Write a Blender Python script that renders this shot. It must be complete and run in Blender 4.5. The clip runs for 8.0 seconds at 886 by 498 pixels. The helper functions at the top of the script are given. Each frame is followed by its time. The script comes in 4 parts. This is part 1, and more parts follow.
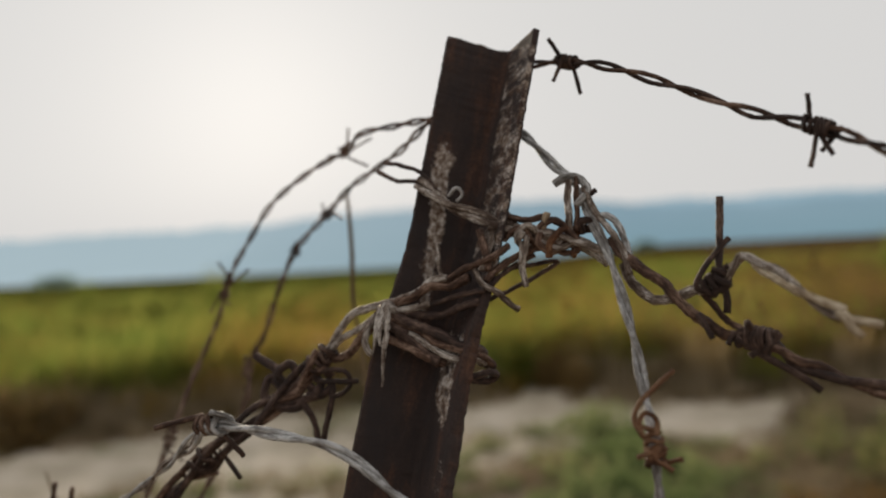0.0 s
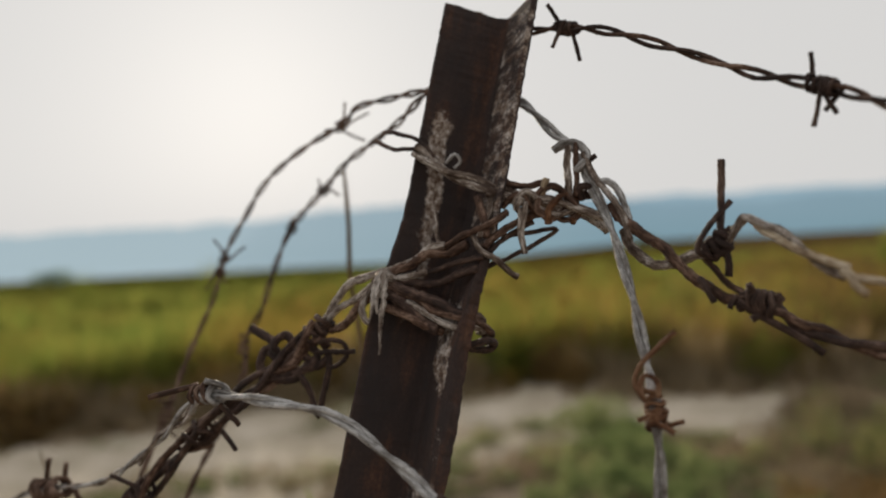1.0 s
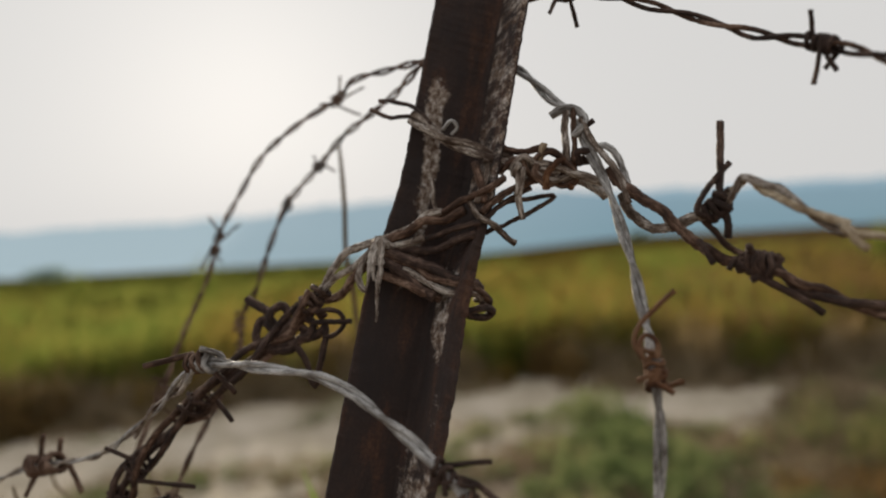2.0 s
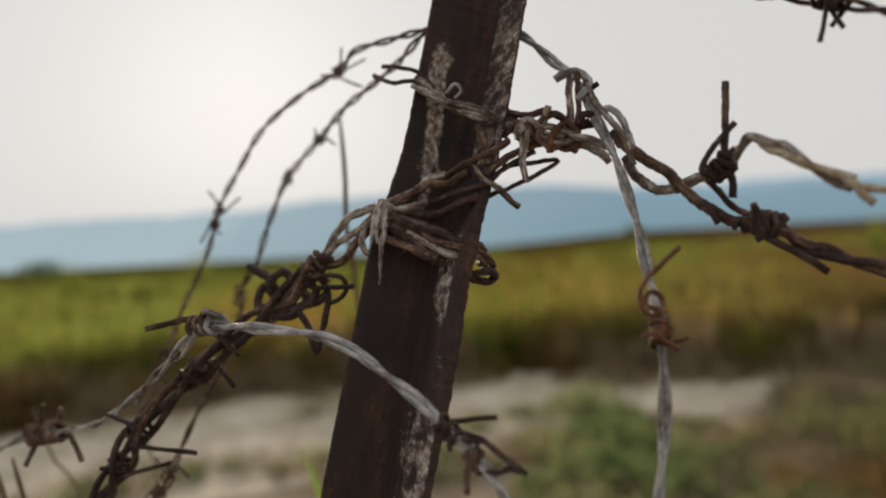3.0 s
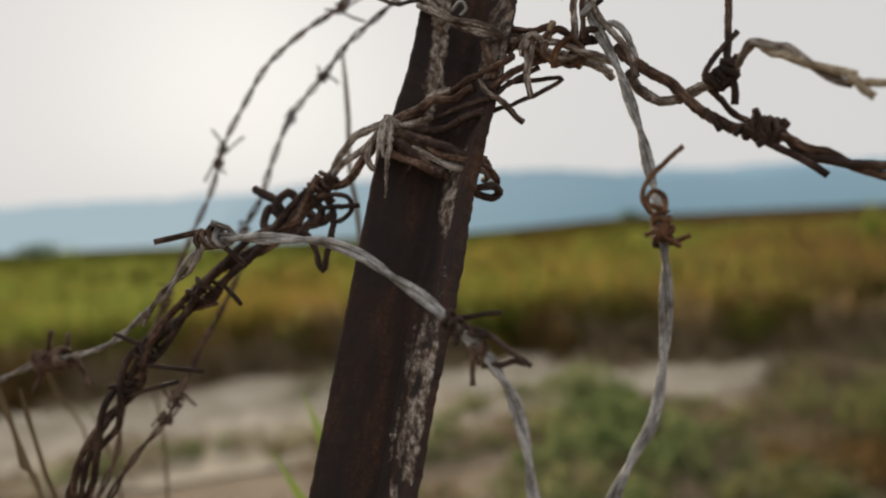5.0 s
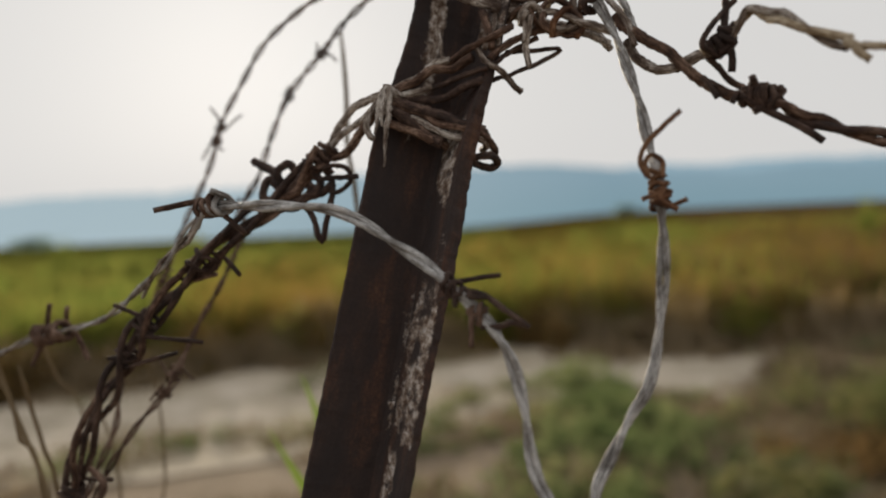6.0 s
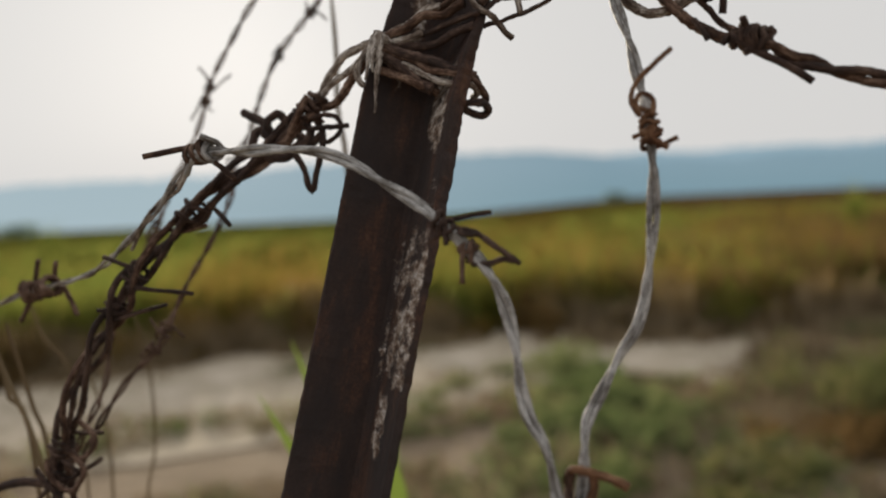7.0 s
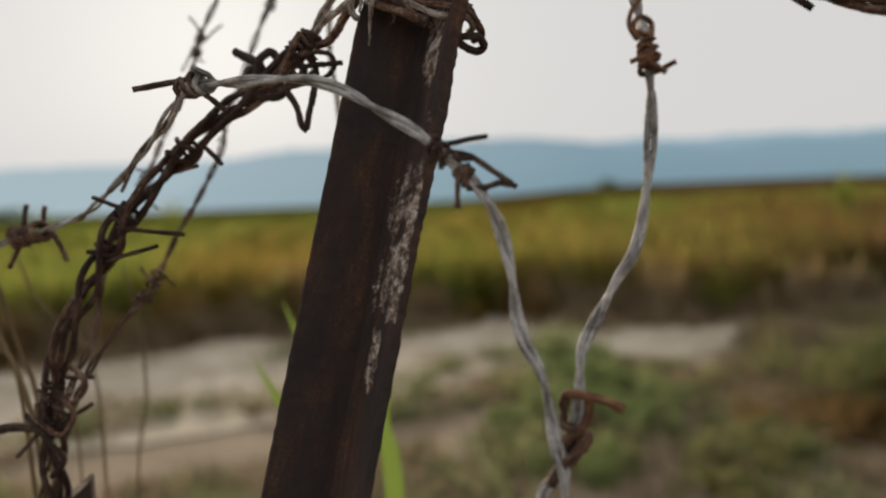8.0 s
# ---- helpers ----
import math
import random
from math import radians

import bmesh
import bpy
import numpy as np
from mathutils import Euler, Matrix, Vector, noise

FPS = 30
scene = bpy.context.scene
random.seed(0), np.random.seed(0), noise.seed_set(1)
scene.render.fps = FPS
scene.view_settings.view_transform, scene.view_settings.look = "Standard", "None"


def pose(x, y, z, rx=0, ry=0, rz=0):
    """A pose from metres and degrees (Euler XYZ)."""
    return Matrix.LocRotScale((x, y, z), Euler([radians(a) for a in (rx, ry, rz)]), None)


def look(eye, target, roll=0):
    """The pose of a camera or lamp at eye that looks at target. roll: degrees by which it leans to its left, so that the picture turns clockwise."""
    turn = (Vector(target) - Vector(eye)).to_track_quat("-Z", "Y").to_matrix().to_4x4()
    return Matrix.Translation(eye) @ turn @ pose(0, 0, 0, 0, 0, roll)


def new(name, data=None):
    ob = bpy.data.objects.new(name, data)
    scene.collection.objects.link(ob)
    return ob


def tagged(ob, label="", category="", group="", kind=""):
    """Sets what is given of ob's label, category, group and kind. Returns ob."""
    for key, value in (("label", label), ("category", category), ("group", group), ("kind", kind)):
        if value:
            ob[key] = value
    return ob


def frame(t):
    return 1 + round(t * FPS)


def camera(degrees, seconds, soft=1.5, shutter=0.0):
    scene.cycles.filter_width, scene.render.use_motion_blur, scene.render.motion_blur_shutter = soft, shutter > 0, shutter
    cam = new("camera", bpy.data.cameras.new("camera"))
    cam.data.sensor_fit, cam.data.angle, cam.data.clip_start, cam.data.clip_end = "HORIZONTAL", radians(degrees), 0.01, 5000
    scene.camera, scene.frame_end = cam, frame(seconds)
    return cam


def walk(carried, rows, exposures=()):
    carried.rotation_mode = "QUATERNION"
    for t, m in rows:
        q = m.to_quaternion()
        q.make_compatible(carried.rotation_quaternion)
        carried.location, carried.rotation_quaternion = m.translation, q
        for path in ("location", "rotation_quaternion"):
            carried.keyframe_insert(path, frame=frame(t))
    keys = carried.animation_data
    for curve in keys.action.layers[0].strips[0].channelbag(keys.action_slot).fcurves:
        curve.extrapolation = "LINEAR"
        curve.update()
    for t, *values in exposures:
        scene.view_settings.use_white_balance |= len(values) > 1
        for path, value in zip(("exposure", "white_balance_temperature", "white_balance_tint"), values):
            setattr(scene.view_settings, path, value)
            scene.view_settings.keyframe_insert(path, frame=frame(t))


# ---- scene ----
cam = camera(60.0, 8.0, soft=2.1)
ROWS = [
    (0.0, 0.0082, -0.0023, 1.2968, 0.84, 1.19, -2.86),
    (0.5, 0.0079, -0.0003, 1.2926, 0.72, 1.05, -2.83),
    (1.0, 0.0075, 0.0015, 1.2864, 0.67, 0.84, -2.88),
    (1.5, 0.0071, 0.0029, 1.2812, 0.52, 0.67, -3.06),
    (3.0, 0.0027, 0.0043, 1.2647, 0.01, 0.05, -2.90),
    (3.5, 0.0006, 0.0032, 1.2586, 0.02, -0.17, -2.91),
    (4.0, -0.0009, 0.0016, 1.2506, -0.02, -0.58, -2.81),
    (4.5, -0.0011, 0.0009, 1.2446, -0.08, -0.94, -2.76),
    (6.0, -0.0028, -0.0017, 1.2299, -0.44, -1.55, -2.55),
    (6.5, -0.0035, -0.0022, 1.2245, -0.76, -1.94, -2.58),
    (7.0, -0.0039, -0.0024, 1.2151, -1.17, -2.56, -2.52),
    (7.5, -0.0042, -0.0014, 1.2064, -1.43, -3.15, -2.33),
    (8.0, -0.0057, -0.0008, 1.1966, -1.76, -3.60, -2.28),
]


def aimed(x, y, z, yaw, pitch, roll):
    a, b = radians(yaw), radians(pitch)
    ahead = Vector((-math.sin(a) * math.cos(b), math.cos(a) * math.cos(b), math.sin(b)))
    return look((x, y, z), Vector((x, y, z)) + ahead, roll)


walk(cam, [(t, aimed(*row)) for t, *row in ROWS], exposures=[(0.0, 0.0), (8.0, 0.0)])
cam.data.dof.use_dof = True
cam.data.dof.focus_distance = 0.275
cam.data.dof.aperture_fstop = 4.8
cam.data.dof.aperture_blades = 7

# ---- sky and sun ----
SUN_AZ, SUN_EL = -14.0, 13.0  # degrees from +y to the right, and up
world = bpy.data.worlds.new("hazy_sky")
scene.world = world
world.use_nodes = True
wn = world.node_tree
sky = wn.nodes.new("ShaderNodeTexSky")
sky.sky_type = "NISHITA"
sky.sun_disc = False
sky.sun_elevation, sky.sun_rotation = radians(SUN_EL), radians(SUN_AZ)
sky.air_density, sky.dust_density, sky.ozone_density, sky.altitude = 1.2, 7.0, 2.0, 50
hazy = wn.nodes.new("ShaderNodeMix")
hazy.data_type = "RGBA"
hazy.inputs[0].default_value = 0.966
hazy.inputs[7].default_value = (6.87, 6.77, 6.64, 1)
pale = wn.nodes.new("ShaderNodeHueSaturation")
pale.inputs["Saturation"].default_value = 0.4
wn.links.new(sky.outputs[0], pale.inputs["Color"])
wn.links.new(pale.outputs[0], hazy.inputs[6])
wn.links.new(hazy.outputs[2], wn.nodes["Background"].inputs[0])
wn.nodes["Background"].inputs[1].default_value = 0.1
sun = new("sun", bpy.data.lights.new("sun", "SUN"))
sun.data.energy, sun.data.angle, sun.data.color = 3.6, radians(3.0), (1.0, 0.84, 0.62)
sun_dir = Vector((math.sin(radians(SUN_AZ)) * math.cos(radians(SUN_EL)), math.cos(radians(SUN_AZ)) * math.cos(radians(SUN_EL)), math.sin(radians(SUN_EL))))
sun.matrix_world = look(sun_dir * 50, (0, 0, 0))


# ---- materials ----
def shader(name, rough=0.8, metal=0.0):
    mat = bpy.data.materials.new(name)
    mat.use_nodes = True
    tree = mat.node_tree
    bsdf = tree.nodes["Principled BSDF"]
    bsdf.inputs["Roughness"].default_value = rough
    bsdf.inputs["Metallic"].default_value = metal
    return mat, tree, bsdf


def node(tree, kind, **values):
    n = tree.nodes.new(kind)
    for key, value in values.items():
        n.inputs[key.replace("_", " ")].default_value = value
    return n


def coords(tree, scale=(1, 1, 1)):
    c = tree.nodes.new("ShaderNodeTexCoord")
    m = tree.nodes.new("ShaderNodeMapping")
    m.inputs["Scale"].default_value = scale
    tree.links.new(c.outputs["Object"], m.inputs["Vector"])
    return m.outputs[0]


def ramp(tree, source, stops):
    r = tree.nodes.new("ShaderNodeValToRGB")
    while len(r.color_ramp.elements) < len(stops):
        r.color_ramp.elements.new(0.5)
    for e, (at, col) in zip(r.color_ramp.elements, stops):
        e.position = at
        e.color = (*col, 1) if len(col) == 3 else col
    tree.links.new(source, r.inputs[0])
    return r.outputs[0]


def blend(tree, fac, a, b):
    m = tree.nodes.new("ShaderNodeMix")
    m.data_type = "RGBA"
    for socket, value in ((0, fac), (6, a), (7, b)):
        if isinstance(value, bpy.types.NodeSocket):
            tree.links.new(value, m.inputs[socket])
        else:
            m.inputs[socket].default_value = value if socket == 0 else (*value, 1)
    return m.outputs[2]


def bump(tree, bsdf, height, strength=0.5, distance=0.001):
    b = node(tree, "ShaderNodeBump", Strength=strength, Distance=distance)
    tree.links.new(height, b.inputs["Height"])
    tree.links.new(b.outputs[0], bsdf.inputs["Normal"])


def noise_of(tree, vec, scale, detail=5.0, rough=0.6):
    n = node(tree, "ShaderNodeTexNoise", Scale=scale, Detail=detail, Roughness=rough)
    tree.links.new(vec, n.inputs["Vector"])
    return n.outputs[0]


def wire_metal(name, dark, mid, light, lean, rough, metal, scaly=0.7):
    """Weathered wire: long streaks of old zinc over rust that follow the wire, dark cracks and fine pitting."""
    mat, tree, bsdf = shader(name, rough, metal)
    bsdf.inputs["Specular IOR Level"].default_value = 0.3
    vec = coords(tree)
    at = tree.nodes.new("ShaderNodeAttribute")
    at.attribute_name = "drawn"
    along = tree.nodes.new("ShaderNodeMapping")
    along.inputs["Scale"].default_value = (150, 1.1, 1.1)
    tree.links.new(at.outputs["Vector"], along.inputs["Vector"])
    finer = tree.nodes.new("ShaderNodeMapping")
    finer.inputs["Scale"].default_value = (420, 3.2, 3.2)
    tree.links.new(at.outputs["Vector"], finer.inputs["Vector"])
    patch = noise_of(tree, vec, 80, 4, 0.6)
    streak = noise_of(tree, along.outputs[0], 1.0, 5, 0.65)
    flake = noise_of(tree, finer.outputs[0], 1.0, 4, 0.65)
    fine = noise_of(tree, vec, 1700, 4, 0.65)
    both = node(tree, "ShaderNodeMath")
    both.operation = "ADD"
    tree.links.new(patch, both.inputs[0])
    tree.links.new(streak, both.inputs[1])
    half = node(tree, "ShaderNodeMath")
    half.operation = "MULTIPLY"
    tree.links.new(both.outputs[0], half.inputs[0])
    half.inputs[1].default_value = 0.5
    base = ramp(tree, half.outputs[0], [(lean - 0.09, dark), (lean, mid), (lean + 0.09, light)])
    col = blend(tree, ramp(tree, flake, [(0.40, (scaly,) * 3), (0.50, (0, 0, 0))]), base, dark)
    tree.links.new(col, bsdf.inputs["Base Color"])
    gloss = ramp(tree, flake, [(0.35, (min(1, rough + 0.15),) * 3), (0.65, (max(0.3, rough - 0.15),) * 3)])
    tree.links.new(gloss, bsdf.inputs["Roughness"])
    height = node(tree, "ShaderNodeMath")
    height.operation = "MULTIPLY_ADD"
    tree.links.new(fine, height.inputs[0])
    height.inputs[1].default_value = 0.5
    tree.links.new(flake, height.inputs[2])
    bump(tree, bsdf, height.outputs[0], 0.55 + 0.35 * scaly, 0.0008)
    return mat


RUST = wire_metal("rusted_wire", (0.036, 0.020, 0.014), (0.115, 0.064, 0.043), (0.29, 0.195, 0.145), 0.505, 0.8, 0.1)
DARK = wire_metal("dark_rusted_wire", (0.027, 0.017, 0.014), (0.070, 0.041, 0.031), (0.165, 0.108, 0.082), 0.52, 0.75, 0.1)
GREY = wire_metal("weathered_zinc_wire", (0.10, 0.085, 0.072), (0.31, 0.30, 0.29), (0.58, 0.57, 0.56), 0.475, 0.65, 0.15, 0.55)
PALE = wire_metal("pale_rusted_wire", (0.055, 0.034, 0.024), (0.22, 0.172, 0.138), (0.60, 0.55, 0.50), 0.49, 0.75, 0.05, 0.8)
TAN = wire_metal("tan_rusted_wire", (0.15, 0.10, 0.06), (0.37, 0.29, 0.195), (0.62, 0.53, 0.40), 0.48, 0.65, 0.1, 0.5)
ORANGE = wire_metal("orange_rusted_wire", (0.05, 0.022, 0.012), (0.17, 0.078, 0.038), (0.32, 0.19, 0.11), 0.5, 0.8, 0.05)


def post_metal():
    """Dark rust with flaking pale paint along the fold and the edges."""
    mat, tree, bsdf = shader("rusted_painted_iron", 0.85, 0.0)
    bsdf.inputs["Specular IOR Level"].default_value = 0.2
    vec = coords(tree)
    streak = noise_of(tree, coords(tree, (1, 1, 0.30)), 95, 6, 0.66)
    grain = noise_of(tree, vec, 700, 4, 0.65)
    big = noise_of(tree, coords(tree, (1, 0.35, 0.85)), 240, 7, 0.72)
    film = noise_of(tree, coords(tree, (1, 0.35, 0.8)), 420, 6, 0.68)
    rust = ramp(tree, streak, [(0.36, (0.034, 0.028, 0.028)), (0.52, (0.052, 0.036, 0.032)), (0.62, (0.088, 0.047, 0.034)), (0.74, (0.16, 0.085, 0.053))])
    rust = blend(tree, ramp(tree, grain, [(0.4, (0.6, 0.6, 0.6)), (0.62, (0, 0, 0))]), rust, (0.036, 0.026, 0.024))
    at = tree.nodes.new("ShaderNodeVertexColor")
    at.layer_name = "flaking"
    cover = node(tree, "ShaderNodeMath")
    cover.operation = "MULTIPLY_ADD"
    tree.links.new(big, cover.inputs[0])
    cover.inputs[1].default_value = 0.9
    tree.links.new(at.outputs[0], cover.inputs[2])
    both = node(tree, "ShaderNodeMath")
    both.operation = "MULTIPLY_ADD"
    tree.links.new(grain, both.inputs[0])
    both.inputs[1].default_value = 0.18
    tree.links.new(cover.outputs[0], both.inputs[2])
    paint = ramp(tree, both.outputs[0], [(0.79, (0, 0, 0)), (0.86, (0.5, 0.5, 0.5)), (0.92, (1, 1, 1))])
    chalk = ramp(tree, film, [(0.40, (0.10, 0.060, 0.040)), (0.51, (0.28, 0.225, 0.185)), (0.64, (0.60, 0.55, 0.51))])
    tree.links.new(blend(tree, paint, rust, chalk), bsdf.inputs["Base Color"])
    bump(tree, bsdf, both.outputs[0], 0.8, 0.0012)
    return mat


POST = post_metal()
POST_WOOD = wire_metal("weathered_dark_wood", (0.020, 0.010, 0.007), (0.045, 0.022, 0.015), (0.09, 0.05, 0.035), 0.5, 0.9, 0.0)


def leaf(name, dark, mid, light, scale=3.0, through_light=0.35):
    """Thin leaves that let some light through; hue varies in patches and from leaf to leaf."""
    mat, tree, bsdf = shader(name, 0.9)
    bsdf.inputs["Specular IOR Level"].default_value = 0.0
    geo = tree.nodes.new("ShaderNodeNewGeometry")
    patch = noise_of(tree, coords(tree), scale, 3, 0.6)
    mixed = node(tree, "ShaderNodeMath")
    mixed.operation = "MULTIPLY_ADD"
    tree.links.new(geo.outputs["Random Per Island"], mixed.inputs[0])
    mixed.inputs[1].default_value = 0.3
    tree.links.new(patch, mixed.inputs[2])
    col = ramp(tree, mixed.outputs[0], [(0.42, dark), (0.65, mid), (0.88, light)])
    tree.links.new(col, bsdf.inputs["Base Color"])
    trans = tree.nodes.new("ShaderNodeBsdfTranslucent")
    tree.links.new(col, trans.inputs[0])
    both = node(tree, "ShaderNodeMixShader", Fac=through_light)
    tree.links.new(bsdf.outputs[0], both.inputs[1])
    tree.links.new(trans.outputs[0], both.inputs[2])
    tree.links.new(both.outputs[0], tree.nodes["Material Output"].inputs["Surface"])
    return mat


CROP = leaf("green_crop_leaf", (0.10, 0.155, 0.032), (0.195, 0.225, 0.047), (0.30, 0.275, 0.068), 0.9, 0.8)
GOLD = leaf("ripe_crop_leaf", (0.15, 0.14, 0.03), (0.235, 0.175, 0.04), (0.30, 0.19, 0.06), 0.9, 0.8)
DEAD = leaf("dead_brown_stem", (0.17, 0.125, 0.055), (0.34, 0.245, 0.115), (0.50, 0.37, 0.20), 1.4, 0.65)
BROWN = leaf("withered_crop_leaf", (0.10, 0.07, 0.030), (0.17, 0.115, 0.046), (0.25, 0.16, 0.07), 0.9, 0.6)
BUSH = leaf("olive_bush_leaf", (0.115, 0.14, 0.052), (0.20, 0.215, 0.085), (0.33, 0.275, 0.13), 1.5, 0.65)
SCRUB = leaf("roadside_weed_leaf", (0.12, 0.165, 0.07), (0.215, 0.25, 0.115), (0.37, 0.345, 0.19), 1.2, 0.6)
LUSH = leaf("green_weed_leaf", (0.13, 0.185, 0.07), (0.24, 0.285, 0.12), (0.40, 0.38, 0.19), 1.6, 0.6)
FRESH = leaf("fresh_grass_blade", (0.13, 0.19, 0.042), (0.19, 0.27, 0.055), (0.27, 0.34, 0.09), 6, 0.5)
STRAW = leaf("dry_grass_stalk", (0.14, 0.10, 0.057), (0.265, 0.205, 0.127), (0.41, 0.33, 0.22), 4, 0.45)
# leaf colours include the haze of distance: paler and bluer than the leaves
TREE = leaf("hazed_tree_leaf", (0.18, 0.26, 0.23), (0.22, 0.30, 0.26), (0.26, 0.33, 0.27), 1, 0.6)


def soil(name, stops, scale):
    mat, tree, bsdf = shader(name, 0.95)
    vec = coords(tree)
    big = noise_of(tree, vec, scale, 6, 0.6)
    fine = noise_of(tree, vec, 30, 6, 0.7)
    col = blend(tree, 0.3, ramp(tree, big, stops), ramp(tree, fine, stops))
    tree.links.new(col, bsdf.inputs["Base Color"])
    bump(tree, bsdf, fine, 0.6, 0.02)
    return mat


EARTH = soil("dry_earth", [(0.3, (0.14, 0.10, 0.06)), (0.5, (0.24, 0.18, 0.12)), (0.7, (0.30, 0.24, 0.17))], 1.4)
SAND = soil("pale_dirt_road", [(0.32, (0.24, 0.20, 0.13)), (0.48, (0.43, 0.365, 0.275)), (0.64, (0.60, 0.525, 0.43))], 2.2)


def haze_glow(name, low, high, top, sunward):
    """Far hills seen through bright haze: the haze's light is put into their own emission, paler towards the sun."""
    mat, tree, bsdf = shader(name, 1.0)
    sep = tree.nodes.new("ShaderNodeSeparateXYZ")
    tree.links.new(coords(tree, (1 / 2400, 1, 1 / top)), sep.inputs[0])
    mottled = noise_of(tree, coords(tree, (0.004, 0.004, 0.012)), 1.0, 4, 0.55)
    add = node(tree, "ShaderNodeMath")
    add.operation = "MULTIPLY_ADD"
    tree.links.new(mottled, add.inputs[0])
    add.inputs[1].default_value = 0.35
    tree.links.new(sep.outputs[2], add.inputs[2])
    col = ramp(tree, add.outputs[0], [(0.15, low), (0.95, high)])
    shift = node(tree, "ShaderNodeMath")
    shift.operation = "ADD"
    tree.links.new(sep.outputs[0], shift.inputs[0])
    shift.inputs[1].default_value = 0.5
    # haze glare painted in by x: strongest on the sun's side
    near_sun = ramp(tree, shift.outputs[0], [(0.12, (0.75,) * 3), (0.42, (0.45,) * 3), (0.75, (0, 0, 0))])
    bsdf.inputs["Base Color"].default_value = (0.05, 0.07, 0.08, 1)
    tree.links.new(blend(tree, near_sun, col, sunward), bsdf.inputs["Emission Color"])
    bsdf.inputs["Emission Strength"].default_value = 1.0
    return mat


HILL = haze_glow("haze_glow_hills", (0.150, 0.252, 0.300), (0.180, 0.275, 0.335), 210.0, (0.36, 0.445, 0.485))
HILL_FAR = haze_glow("haze_glow_far_hills", (0.285, 0.395, 0.45), (0.24, 0.352, 0.42), 210.0, (0.365, 0.45, 0.485))


# ---- mesh helpers ----
def smooth_all(mesh):
    mesh.polygons.foreach_set("use_smooth", [True] * len(mesh.polygons))


def part(name, bm, material, parent=None, label="", smooth=True):
    mesh = bpy.data.meshes.new(name)
    bm.to_mesh(mesh)
    bm.free()
    mesh.materials.append(material)
    if smooth:
        smooth_all(mesh)
    ob = new(name, mesh)
    ob.parent = parent
    return tagged(ob, label)


def from_lists(name, verts, faces, material, parent=None, smooth=False):
    mesh = bpy.data.meshes.new(name)
    mesh.from_pydata(verts, [], faces)
    mesh.materials.append(material)
    if smooth:
        smooth_all(mesh)
    ob = new(name, mesh)
    ob.parent = parent
    return ob


BASE = Vector((0, 0, 1.25))  # wires are laid out in millimetres from here


def mm(p):
    return BASE + Vector(p) * 0.001


def spline(points, step=0.0012):
    """A smooth line through the control points (Catmull-Rom), at even steps."""
    p = [points[0] * 2 - points[1], *points, points[-1] * 2 - points[-2]]
    fine = []
    for a, b, c, d in zip(p, p[1:], p[2:], p[3:]):
        for k in range(24):
            t = k / 24
            fine.append(0.5 * (2 * b + (c - a) * t + (2 * a - 5 * b + 4 * c - d) * t * t + (3 * b - a - 3 * c + d) * t**3))
    fine.append(p[-2])
    out, left = [fine[0].copy()], step
    for a, b in zip(fine, fine[1:]):
        far = (b - a).length
        while far >= left > 0:
            a = a + (b - a) * (left / far)
            out.append(a.copy())
            far, left = (b - a).length, step
        left -= far
    return out


def frames_along(path):
    """Right and up beside each point, carried along without twisting."""
    up, out = Vector((0.02, 0.3, 1)), []
    for n in range(len(path)):
        ahead = (path[min(n + 1, len(path) - 1)] - path[max(n - 1, 0)]).normalized()
        up = (up - ahead * up.dot(ahead)).normalized()
        out.append((ahead.cross(up), up))
    return out


def tube(bm, path, radius, sides=7, pit=0.0, point=False):
    """A round wire; the layer "drawn" holds the way along it and round it, for streaks that follow the wire."""
    drawn = bm.verts.layers.float_color.get("drawn") or bm.verts.layers.float_color.new("drawn")
    rings, gone = [], 3.0 + 7.0 * noise.noise(path[0] * 300)
    for n, (p, (x, y)) in enumerate(zip(path, frames_along(path))):
        r = radius
        gone += (p - path[n - 1]).length if n else 0
        if point and n == len(path) - 1:
            r *= 0.55
        ring = []
        for k in range(sides):
            a = 2 * math.pi * k / sides
            out = x * math.cos(a) + y * math.sin(a)
            q = p + out * r
            wide = r * (1 + pit * (0.7 * noise.noise(p * 110) + 1.3 * noise.noise(q * 620) + 1.1 * noise.noise(q * 1500)))
            v = bm.verts.new(p + out * wide)
            v[drawn] = (gone, math.cos(a), math.sin(a), 1)
            ring.append(v)
        rings.append(ring)
    for a, b in zip(rings, rings[1:]):
        for k in range(sides):
            bm.faces.new((a[k], a[(k + 1) % sides], b[(k + 1) % sides], b[k]))
    bm.faces.new(rings[0][::-1])
    bm.faces.new(rings[-1])


def twisted(path, offset, pitch, phase, slack=0.0):
    """One strand wound round the line; slack opens and closes the twist along it."""
    out = []
    for n, (p, (x, y)) in enumerate(zip(path, frames_along(path))):
        a = phase + 2 * math.pi * n * 0.0012 / pitch + 0.5 * math.sin(n * 0.0012 / 0.021)
        r = offset * (1 + slack * noise.noise(p * 45 + Vector((3, 1, 2))))
        out.append(p + (x * math.cos(a) + y * math.sin(a)) * r)
    return out


def nearest(path, p):
    n = min(range(len(path)), key=lambda k: (path[k] - p).length)
    return n, (path[min(n + 3, len(path) - 1)] - path[max(n - 3, 0)]).normalized()


